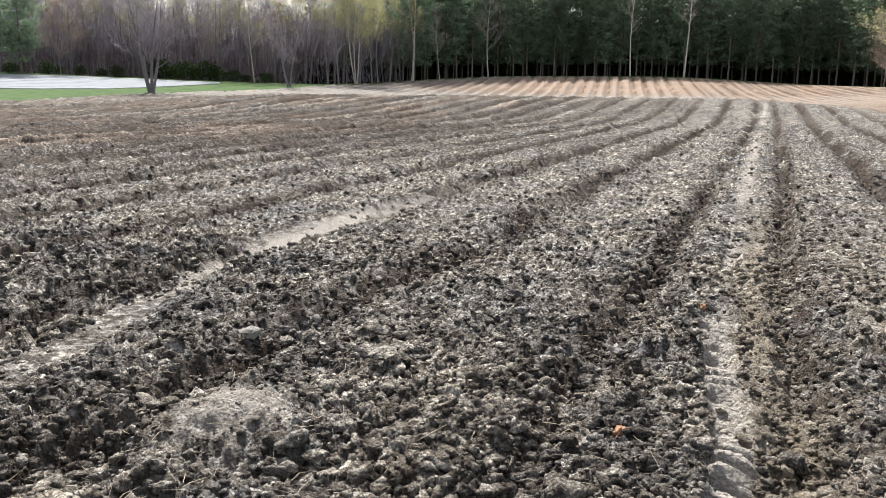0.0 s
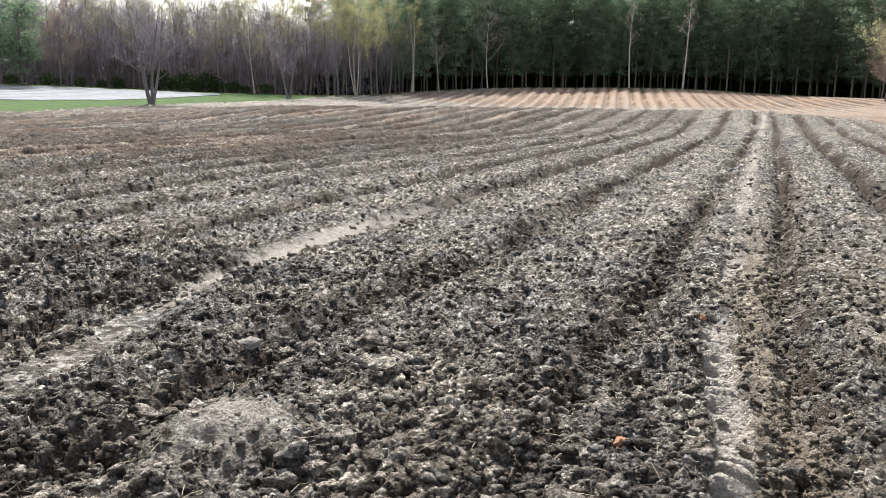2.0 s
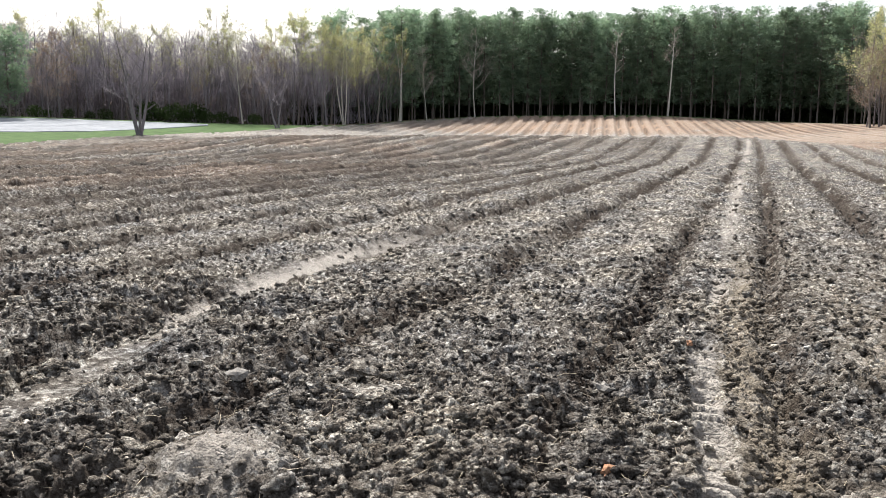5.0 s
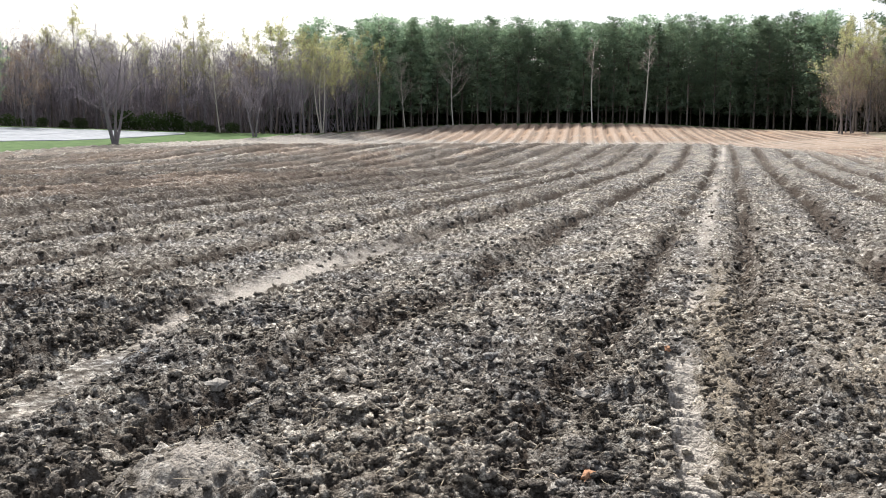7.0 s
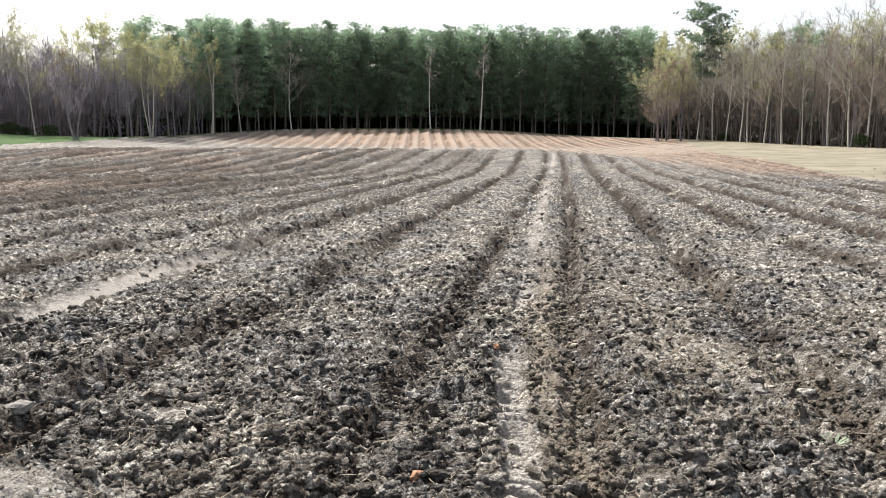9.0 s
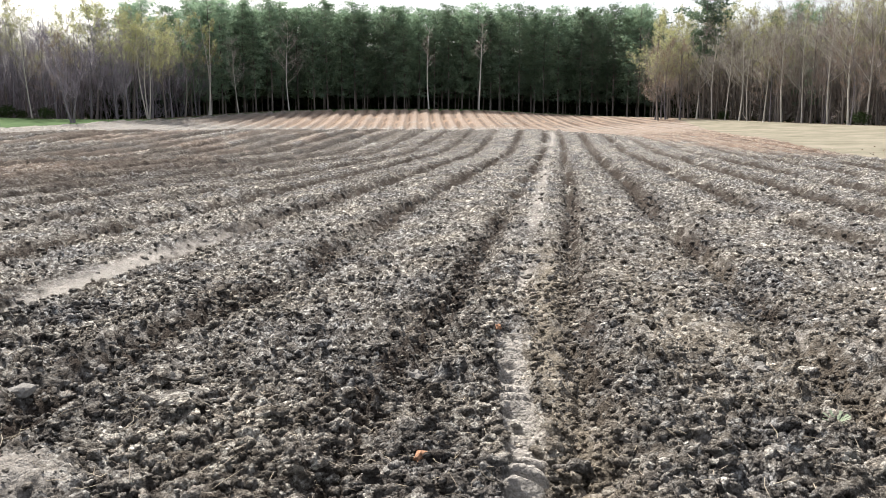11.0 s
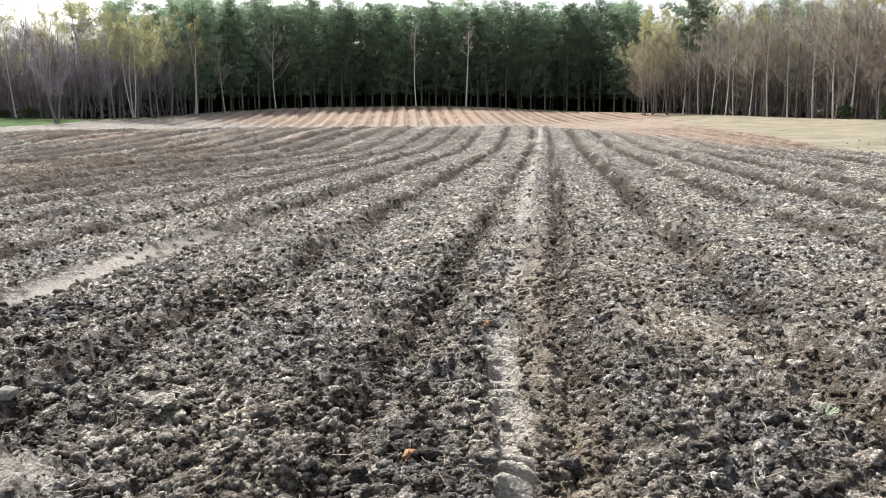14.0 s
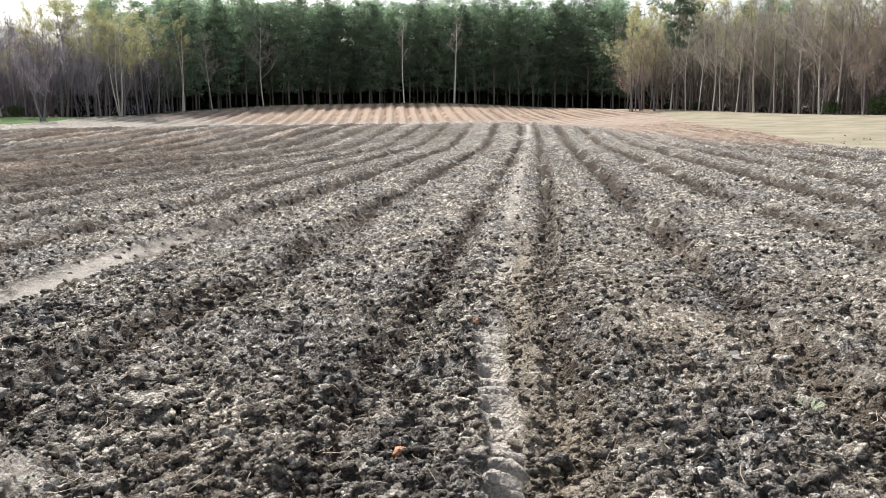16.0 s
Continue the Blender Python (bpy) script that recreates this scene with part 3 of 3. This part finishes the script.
def bare(seed, h, bark, twig, fork=0.35, spread=0.33, stems=1, leaves=None, leafiness=0, thick=0.8, fine=9, lean=0.22):
    """A leafless broadleaf tree: trunk, limbs, branches and fine twigs, with young leaves where given."""
    rng = random.Random(seed)
    trunk, twigs, crown = Bag(), Bag(), Bag()
    for s in range(stems):
        lean = 0.04 if stems == 1 else lean
        a0 = 6.28 * s / stems + rng.uniform(-0.4, 0.4)
        top = Vector((math.cos(a0) * h * lean * rng.uniform(0.6, 1.2), math.sin(a0) * h * lean * rng.uniform(0.6, 1.2), h * rng.uniform(0.9, 0.98)))
        base = Vector((math.cos(a0), math.sin(a0), 0)) * (0.12 if stems > 1 else 0)
        base.z = -0.3
        line = bent(rng, base, top, h * 0.03, 8)
        r0 = 0.017 * h * thick / math.sqrt(stems)
        trunk.tube(line, [max(0.02, r0 * (1 - 0.9 * i / 8) * (1.25 if i == 0 else 1)) for i in range(9)], 8)
        for l in range(13 if stems == 1 else 8):
            f = fork + (0.97 - fork) * (l + rng.random()) / (13 if stems == 1 else 8)
            i = min(7, int(f * 8))
            p = line[i].lerp(line[i + 1], f * 8 - i)
            a = rng.uniform(0, 6.28)
            ln = h * spread * (1.15 - 0.75 * f) * rng.uniform(0.7, 1.2)
            d = Vector((math.cos(a), math.sin(a), rng.uniform(0.5, 1.3))).normalized()
            mid = p + d * ln * 0.5
            end = mid + (d + Vector((0, 0, 0.35)) + ball(rng) * 0.25).normalized() * ln * 0.5
            trunk.tube([p, mid, end], [r0 * 0.42 * (1.1 - f * 0.7), r0 * 0.26 * (1.1 - f * 0.7), 0.012], 4)
            for b in range(6):
                t = 0.25 + 0.75 * (b + rng.random()) / 6
                q = p.lerp(mid, t * 2) if t < 0.5 else mid.lerp(end, t * 2 - 1)
                e = (d * 0.8 + ball(rng) * 0.9 + Vector((0, 0, 0.45))).normalized()
                bl = ln * rng.uniform(0.3, 0.55)
                w = q + e * bl
                twigs.tube([q, w], [0.018, 0.008], 3)
                for k in range(fine):
                    tq = q.lerp(w, 0.2 + 0.8 * rng.random())
                    g = (e * 0.6 + ball(rng) * 0.9 + Vector((0, 0, 0.3))).normalized()
                    te = tq + g * bl * rng.uniform(0.35, 0.8)
                    twigs.tube([tq, te], [0.010, 0.005], 3)
                    if leaves and rng.random() < leafiness:
                        for _ in range(4):
                            crown.leaf(tq.lerp(te, rng.uniform(0.2, 1.1)) + ball(rng) * 0.15, ball(rng), ball(rng), rng.uniform(0.12, 0.24), rng.uniform(0.07, 0.14))
    parts = [("trunk", trunk.mesh("trunk", bark), ""), ("branchwork", twigs.mesh("branchwork", twig), "fine bare twigs")]
    if leaves:
        parts.append(("crown", crown.mesh("crown", leaves), "sparse young leaves"))
    return parts


def at_bearing(b, r):
    return r * math.sin(radians(b)), r * math.cos(radians(b))


def plant(ob, x, y, scale, turn):
    m = pose(x, y, float(land(np.array([x]), np.array([y]))[0]) - 0.05, 0, 0, turn) @ Matrix.Diagonal((scale, scale, scale, 1))
    c = copy_thing(ob, m)
    c.scale = (scale, scale, scale)
    return c


makers = {
    "pine": [thing("pine_tree", pine(10 + i, 19.5), "tall dark green pine with a straight bare trunk", "pine tree", "pine plantation") for i in range(6)],
    "grey": [thing("bare_tree", bare(40 + i, 15.0, BARK_GREY, TWIG_GREY, 0.2, 0.33, thick=0.55), "leafless grey broadleaf tree at the wood's edge", "tree", "bare woods") for i in range(5)],
    "tan": [thing("bare_tree", bare(60 + i, 15.0, BARK_TAN, TWIG_TAN, 0.22, 0.33, thick=0.45), "leafless tan-barked broadleaf tree at the wood's edge", "tree", "tan woods") for i in range(4)],
    "grey_far": [thing("bare_tree", bare(50 + i, 15.0, BARK_GREY, TWIG_GREY, 0.25, 0.33, thick=0.5, fine=3), "leafless grey broadleaf tree inside the wood", "tree", "bare woods") for i in range(3)],
    "tan_far": [thing("bare_tree", bare(70 + i, 15.0, BARK_TAN, TWIG_TAN, 0.25, 0.33, thick=0.42, fine=3), "leafless tan-barked broadleaf tree inside the wood", "tree", "tan woods") for i in range(3)],
    "pale": [thing("bare_tree", bare(80 + i, 16.0, BARK_PALE, TWIG_PALE, 0.30, 0.32, thick=0.48), "slender bare tree with a pale smooth trunk", "tree", "pale trunks") for i in range(3)],
    "bud": [thing("budding_tree", bare(90 + i, 15.0, BARK_TAN, TWIG_TAN, 0.3, 0.34, 1, LEAF_NEW, 0.85, 0.6), "broadleaf tree with sparse yellow-green spring leaves", "tree", "budding trees") for i in range(3)],
    "rosy": [thing("budding_tree", bare(100 + i, 13.0, BARK_GREY, TWIG_TAN, 0.14, 0.38, 1, LEAF_BUD, 0.4, 0.55), "broadleaf tree with reddish spring buds", "tree", "reddish trees") for i in range(2)],
}


def wood(kind, spots, seed, low, high):
    """Copies of one kind at bearings and distances; the makers themselves take the first spots."""
    rng = random.Random(seed)
    kinds = makers[kind]
    for n, (b, r) in enumerate(spots):
        x, y = at_bearing(b, r)
        plant(kinds[n % len(kinds)], x, y, rng.uniform(low, high), rng.uniform(0, 360))


def edge_at(b):
    return float(np.interp(b, BEARING, EDGE))


rng = random.Random(5)


def band(first, last, step, rows, depth, start):
    """Spots along the wood's edge, in staggered rows."""
    out = []
    for row in range(rows):
        b = first + step * 0.4 * row
        while b < last:
            out.append((b + rng.uniform(-0.25, 0.25) * step, edge_at(b) + start + row * depth + rng.uniform(-0.3, 0.3) * depth))
            b += step * rng.uniform(0.8, 1.2)
    return out


wood("pine", band(-25.6, 5.7, 1.0, 4, 4.2, 8), 1, 0.92, 1.03)
wood("pine", band(-29.5, -25.5, 1.2, 2, 5, 16), 11, 0.84, 0.98)
wood("grey", band(-62, -25.2, 1.4, 2, 4.5, 3), 2, 0.70, 0.98)
wood("grey_far", band(-62, -25.2, 1.4, 2, 4.5, 12), 22, 0.85, 1.08)
wood("tan", band(6.2, 36, 1.4, 2, 4.5, 3), 3, 0.82, 1.02)
wood("tan_far", band(6.2, 36, 1.4, 2, 4.5, 12), 23, 0.9, 1.08)
wood("pale", [(9.9, 122), (10.7, 121), (15.4, 110), (19.1, 103.5), (8.9, 126), (11.6, 116.5), (12.1, 117), (13.1, 113), (16.9, 107), (14.2, 111), (-22.5, 139.5), (-19.1, 148), (18.1, 104), (-35.2, 128)], 4, 0.72, 1.0)
wood("bud", [(6.4, 127), (7.0, 130), (7.9, 126.5), (8.4, 130), (12.9, 118), (14.0, 116), (18.6, 108), (19.8, 106), (-27.2, 126), (-29.2, 127), (22, 104), (-26.0, 134), (25, 100)], 6, 0.85, 1.05)
wood("bud", [(-48.6, 138), (-45.5, 140), (-42.5, 141), (-40.2, 139), (-37.4, 138), (-35.6, 136), (-33.0, 138), (-29.8, 134), (-53, 138), (10.4, 133), (11.5, 131), (13.4, 128), (15.4, 122), (16.6, 120), (17.6, 118), (19.2, 114), (20.8, 113)], 16, 0.98, 1.14)
wood("bud", [(7.2, 139), (8.0, 141), (9.8, 138), (10.8, 136), (12.2, 133), (-31.5, 135), (-36.5, 139), (-44, 143)], 18, 1.12, 1.28)
wood("rosy", [(6.2, 129), (6.9, 125.5), (7.8, 124), (18.2, 101.5), (20.6, 98), (-47.2, 127), (-47.0, 128), (13.5, 113), (6.6, 131), (16.7, 108), (-46.5, 131), (-33.8, 129), (21.2, 102), (-56, 130), (-38, 134)], 7, 0.7, 0.95)
wood("pine", [(13.6, 128), (16.2, 122), (5.9, 146), (6.6, 150), (15.0, 126)], 8, 0.78, 0.9)


def one(kind, parts, label, category, b, r, turn=0):
    x, y = at_bearing(b, r)
    ob = thing(kind, parts, label, category)
    ob.matrix_basis = pose(x, y, float(land(np.array([x]), np.array([y]))[0]) - 0.05, 0, 0, turn)
    return ob


one("field_tree", bare(201, 11.6, BARK_GREY, TWIG_GREY, 0.26, 0.46, 4, thick=1.9, lean=0.26), "bare many-stemmed tree standing alone in the grass", "tree", -41.9, 97)
one("field_tree", bare(202, 9.5, BARK_GREY, TWIG_GREY, 0.28, 0.48, 2, thick=1.3), "small bare spreading tree at the grass edge", "tree", -32.9, 117)
one("bare_tree", bare(203, 17.0, BARK_PALE, TWIG_TAN, 0.55, 0.14, 1, thick=0.6), "tall slender bare tree with a whitish trunk before the pines", "tree", -5.9, 151)
one("bare_tree", bare(204, 16.2, BARK_PALE, TWIG_TAN, 0.5, 0.15, 1, thick=0.5), "thin bare tree with a pale crooked trunk before the pines", "tree", -9.4, 151)
one("budding_tree", bare(205, 15.6, BARK_PALE, TWIG_TAN, 0.45, 0.17, 2, LEAF_NEW, 0.5, 0.8, lean=0.035), "pale twin-stemmed tree with sparse yellow-green tops", "tree", -24.4, 136)
one("budding_tree", bare(206, 13.6, BARK_PALE, TWIG_TAN, 0.4, 0.4, 3, LEAF_NEW, 1.0, 0.8, lean=0.10), "pale three-stemmed tree with a cloud of yellow-green leaves", "tree", -28.3, 123)
one("pine_tree", pine(210, 17.6, NEEDLES_PALE, 0.62, 3.6), "rounded yellow-green pine lit from behind above the bare woods", "pine tree", -31.1, 143)
one("pine_tree", pine(211, 19.4, None, 0.42, 4.0, 34), "tall dark green pine standing among bare trees", "pine tree", 9.3, 127)
one("cedar_tree", pine(212, 11.6, None, 0.16, 3.4), "dense dark green cedar beside the white row covers", "cedar tree", -49.4, 125)
one("cedar_tree", pine(213, 12.0, None, 0.16, 3.4), "dense dark green cedar beside the white row covers", "cedar tree", -50.9, 124)


def shrub(seed, w, h):
    r_ = random.Random(seed)
    stem, crown = Bag(), Bag()
    for i in range(5):
        a = r_.uniform(0, 6.28)
        stem.tube([(0, 0, -0.2), (math.cos(a) * w * 0.25, math.sin(a) * w * 0.25, h * 0.7)], [0.05, 0.02], 4)
    for i in range(520):
        o = ball(r_)
        k = r_.random() ** 0.4
        p = Vector((o.x * w * 0.5 * k, o.y * w * 0.5 * k, h * 0.5 + o.z * h * 0.5 * k))
        crown.leaf(p, ball(r_), ball(r_), r_.uniform(0.25, 0.45), r_.uniform(0.15, 0.28))
    return [("stem", stem.mesh("stem", BARK_GREY), ""), ("crown", crown.mesh("crown", SHRUB), "dense dark leaves")]


shrubs = [thing("shrub", shrub(300 + i, 3.4, 2.6), "dark evergreen shrub at the foot of the bare woods", "shrub", "evergreen shrubs") for i in range(3)]
for i, b in enumerate([-41.2, -40.4, -39.7, -39.0, -38.3, -37.6, -43.9, -44.8, -47.3, -48.0, -36.6, -35.8, -46.1, 18.8, 10.6, 21.5, -50, -34.4]):
    x, y = at_bearing(b, edge_at(b) + 1.0 + rng.uniform(0, 2))
    plant(shrubs[i % 3], x, y, rng.uniform(0.7, 1.25) if -42 < b < -36 else rng.uniform(0.45, 0.8), rng.uniform(0, 360))
for obs in (*makers.values(), shrubs):
    for ob in obs:
        for o in (*ob.children_recursive, ob):
            bpy.data.objects.remove(o)


def far_woods(seed, first, last, count, height, mat, start, deep, length, width, up, label):
    """The depth of the wood: countless stems, twigs or boughs behind its edge."""
    g = np.random.RandomState(seed)
    b = g.uniform(first, last, count)
    r = np.interp(b, BEARING, EDGE) + start + deep * g.rand(count)
    x, y = r * np.sin(np.radians(b)), r * np.cos(np.radians(b))
    tops = height * (0.72 + 0.5 * fbm(b * 0.9, b * 0 + seed, seed, 3))
    z = land(x, y) + tops * g.rand(count) ** 0.9
    d = g.normal(size=(count, 3)) * np.array([1, 1, 1]) + np.array([0, 0, up])
    d /= np.linalg.norm(d, axis=1)[:, None]
    n = np.cross(d, g.normal(size=(count, 3)))
    n /= np.linalg.norm(n, axis=1)[:, None]
    p = np.stack([x, y, z], -1)
    ln = (length * (0.5 + g.rand(count)))[:, None]
    w = (width * (0.5 + g.rand(count)))[:, None]
    v = np.stack([p - n * w, p + n * w, p + d * ln + n * w * 0.4, p + d * ln - n * w * 0.4], 1).reshape(-1, 3)
    me = mesh_from("far_woods", v, np.arange(count * 4).reshape(-1, 4), mat)
    tagged(new("far_woods", me), label, "woods", kind="stuff")


far_woods(1, -64, -25, 62000, 13.0, TWIG_GREY, 12, 24, 1.3, 0.038, 1.2, "depth of grey leafless woods")
far_woods(2, 6, 36, 50000, 12.5, TWIG_TAN, 12, 24, 1.3, 0.038, 1.2, "depth of tan leafless woods")
far_woods(3, -31, 9, 42000, 13.0, NEEDLES, 24, 12, 1.0, 0.34, 0.0, "dark depth of the pine plantation")
# dark leaves added to stand for the dim gaps between the pine trunks
far_woods(6, -32, 9, 26000, 5.0, SHRUB, 18, 14, 0.8, 0.30, 0.3, "dark undergrowth fill added as shade behind the pine trunks")
far_woods(4, -64, -25, 7000, 6.0, BARK_GREY, 14, 26, 5.0, 0.075, 9.0, "countless grey stems deep in the leafless woods")
far_woods(5, 6, 36, 6000, 6.5, BARK_TAN, 14, 26, 5.0, 0.075, 9.0, "countless tan stems deep in the leafless woods")
# dark leaf fill added as the shade low in the leafless woods
far_woods(7, -64, -25, 9000, 3.0, SHRUB, 26, 20, 0.7, 0.24, 0.3, "dark undergrowth fill added as shade in the leafless woods")
far_woods(8, 6, 36, 9000, 3.5, SHRUB, 26, 20, 0.7, 0.24, 0.3, "dark undergrowth fill added as shade in the leafless woods")


# ---------------------------------------------------------------- clods, stones and straw on the field
def clod_mesh(seed, subdivisions, mat, flat=0.68, jag=0.55):
    bm = bmesh.new()
    bmesh.ops.create_icosphere(bm, subdivisions=subdivisions, radius=1)
    off = Vector((seed * 7.3, seed * 3.1, seed * 1.7))
    sx, sy = 0.8 + 0.5 * rnd2(np.array([seed]), np.array([3]), 1)[0], 0.75 + 0.4 * rnd2(np.array([seed]), np.array([5]), 1)[0]
    for v in bm.verts:
        c = v.co.copy()
        k = 1 + jag * noise.noise(c * 1.3 + off) * 1.6 + jag * 0.7 * noise.noise(c * 3.1 + off) + jag * 0.45 * noise.noise(c * 7 + off)
        v.co = Vector((c.x * sx, c.y * sy, c.z * flat)) * k
    me = bpy.data.meshes.new("soil_clod")
    for f in bm.faces:
        f.smooth = True
    bm.to_mesh(me)
    bm.free()
    me.materials.append(mat)
    return me


def arrays(me):
    v = np.empty(len(me.vertices) * 3, np.float32)
    me.vertices.foreach_get("co", v)
    f = np.empty(len(me.loops), np.int32)
    me.loops.foreach_get("vertex_index", f)
    return v.reshape(-1, 3), f.reshape(-1, 3)


def rough_spots(g, count, el_near, el_far, b0, b1):
    """Places on the ploughed field, thinner with distance, none on the trodden tracks."""
    b = np.radians(g.uniform(b0, b1, count))
    r = EYE / np.tan(np.radians(g.uniform(el_near, el_far, count)))
    x, y = r * np.sin(b), r * np.cos(b)
    keep = (np.abs(x - track_x(y)) > 0.10) | (y > 6.2) | (g.rand(count) < 0.03)
    keep &= (np.abs(x - pale_x(y) - 0.06) > 0.26) | (g.rand(count) < 0.15) | (y > 14)
    keep &= g.rand(count) < 0.45 + 0.55 * coarse(x, y)
    keep &= (((x + 2.52) / 0.34) ** 2 + ((y - 3.14) / 0.25) ** 2) > 2.4 * g.rand(count) ** 0.8
    return x[keep], y[keep], r[keep]


def loose_clods(seed, count, el_near, el_far, subdivisions, size_lo, size_hi, label):
    g = np.random.RandomState(seed)
    protos = [arrays(clod_mesh(seed * 20 + i, subdivisions, CLOD, 0.66)) for i in range(10)]
    x, y, r = rough_spots(g, count, el_near, el_far, -56, 30)
    relief_, red_, tan_, _, damp_shade_ = soil(x, y)
    z = land(x, y) + relief_
    vs, fs, o = [], [], 0
    for k in range(len(x)):
        v, f = protos[k % 10]
        s = size_lo + (size_hi - size_lo) * g.rand() ** 3
        a, t = g.uniform(0, 6.28), g.uniform(-0.6, 0.6)
        ca, sa, ct, st = math.cos(a), math.sin(a), math.cos(t), math.sin(t)
        m = np.array([[ca, -sa * ct, sa * st], [sa, ca * ct, -ca * st], [0, st, ct]])
        vs.append(v @ m.T * s + np.array([x[k], y[k], z[k] + s * (-0.3 + 0.5 * g.rand())]))
        fs.append(f + o)
        o += len(v)
    me = mesh_from("soil_crumbs", np.concatenate(vs), np.concatenate(fs), CLOD, False)
    sizes = np.array([len(v) for v in vs])
    # loose clods carry the painted furrow shade too, at less strength
    for key, val in (("damp_shade", 0.4 * damp_shade_), ("red", red_), ("tan", 0.8 * tan_)):
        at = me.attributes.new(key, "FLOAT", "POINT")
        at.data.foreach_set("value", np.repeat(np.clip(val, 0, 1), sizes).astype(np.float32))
    tagged(new("soil_crumbs", me), label, "soil", kind="stuff")


loose_clods(3, 12500, 29, 10, 2, 0.012, 0.048, "loose grey-brown crumbs of ploughed soil")
loose_clods(5, 26000, 29, 7, 1, 0.008, 0.030, "small loose crumbs of ploughed soil")
loose_clods(9, 9000, 6.0, 2.6, 1, 0.018, 0.05, "clods along the furrows farther up the field")
loose_clods(6, 7000, 2.6, 1.6, 1, 0.02, 0.055, "far clods on the brow of the field")
loose_clods(8, 20000, 12, 4, 1, 0.014, 0.045, "crumbs strewn over the harrowed beds")
loose_clods(4, 5000, 13, 5, 1, 0.018, 0.055, "loose grey-brown clods over the ploughed field")

g = np.random.RandomState(77)
clod_kinds = [clod_mesh(500 + i, 3, CLOD, 0.7, 0.48) for i in range(12)]
cx, cy, cr = rough_spots(g, 330, 28, 8, -55, 29)
cz = ground_z(cx, cy)
for k in range(min(290, len(cx))):
    ob = new("soil_clod", clod_kinds[k % 12])
    s = 0.026 + 0.042 * g.rand() ** 2.5
    ob.matrix_basis = pose(cx[k], cy[k], cz[k] + 0.2 * s, g.uniform(-25, 25), g.uniform(-25, 25), g.uniform(0, 360)) @ Matrix.Diagonal((s, s, s, 1))
    tagged(ob, "rough grey-brown clod of ploughed clay", "clod", "clods on the field")


def chunk(name, x, y, s, mat, label, category, seed, flat=0.7, turn=0, tilt=0, jag=0.35):
    me = clod_mesh(seed, 2, mat, flat, jag + 0.25)
    me.polygons.foreach_set("use_smooth", np.zeros(len(me.polygons), bool))
    ob = new(name, me)
    ob.matrix_basis = pose(x, y, float(ground_z(x, y)[0]) + s * 0.35 + 0.02, tilt, 0, turn) @ Matrix.Diagonal((s, s, s, 1))
    return tagged(ob, label, category)


chunk("clay_lump", -0.735, 3.68, 0.03, ORANGE, "small orange lump of fired clay in the soil", "clay lump", 601, 0.9)
chunk("clay_lump", -0.76, 3.76, 0.04, CLOD, "brown clod leaning on an orange lump", "clod", 602, 0.7)
chunk("clay_lump", -0.56, 6.1, 0.024, ORANGE, "small orange-brown lump in the soil", "clay lump", 603, 0.8)
for i, (x, y, s) in enumerate([(-3.10, 4.90, 0.05), (-3.17, 4.23, 0.05), (-1.30, 6.62, 0.06), (-0.96, 4.87, 0.045), (1.18, 5.35, 0.045), (-5.9, 5.25, 0.075), (-2.28, 4.95, 0.04), (0.60, 6.85, 0.05), (-0.62, 6.0, 0.045), (-1.95, 5.9, 0.06)]):
    chunk("stone", x, y, s, ROCK if i in (0, 1, 3, 4) else CLOD, "pale angular stone among the clods" if i in (0, 1, 3, 4) else "large pale clod of dry clay", "stone" if i in (0, 1, 3, 4) else "clod", 620 + i, 0.7, 40 * i, 12, 0.3)
for i, (x, y, s, t) in enumerate([(-2.42, 4.48, 0.10, 25), (-2.24, 4.42, 0.085, -20), (-2.36, 4.25, 0.07, 12), (-2.12, 4.05, 0.075, 5), (-2.75, 4.3, 0.065, -15)]):
    chunk("clay_slab", x, y, s, CLOD, "thick smooth slab of turned clay lying on the field", "clay slab", 640 + i, 0.42, 35 * i, t, 0.22)


def weed(x, y):
    bag = Bag()
    r_ = random.Random(9)
    for i in range(11):
        a = i * 2.4
        d = Vector((math.cos(a), math.sin(a), 0.35 + 0.5 * r_.random())).normalized()
        for k in range(3):
            bag.leaf(d * 0.02 * k, d, Vector((0, 0, 1)), 0.03 + 0.012 * k, 0.02)
    ob = new("weed", bag.mesh("weed", WEED))
    ob.location = (x, y, float(ground_z(x, y)[0]) + 0.01)
    tagged(ob, "small grey-green weed in the ploughed soil", "weed")


weed(1.36, 4.49)


def straw(count):
    """Dry stalks and roots strewn over the near field."""
    r_ = random.Random(31)
    gg = np.random.RandomState(32)
    x, y, r = rough_spots(gg, count, 29, 6, -55, 29)
    z = ground_z(x, y)
    bag = Bag()
    for k in range(len(x)):
        a, ln = r_.uniform(0, 6.28), r_.uniform(0.04, 0.12)
        d = Vector((math.cos(a), math.sin(a), r_.uniform(-0.2, 0.5)))
        p = Vector((x[k], y[k], z[k] + 0.025))
        w = r_.uniform(0.0009, 0.0018) * (1 + r[k] * 0.06)
        q = p + d * ln * 0.5 + ball(r_) * 0.015
        bag.tube([p, q, p + d * ln + ball(r_) * 0.03], [w, w, w * 0.6], 3)
    tagged(new("straw", bag.mesh("straw", STRAW)), "dry pale straw and roots scattered over the soil", "straw", kind="stuff")


straw(1700)
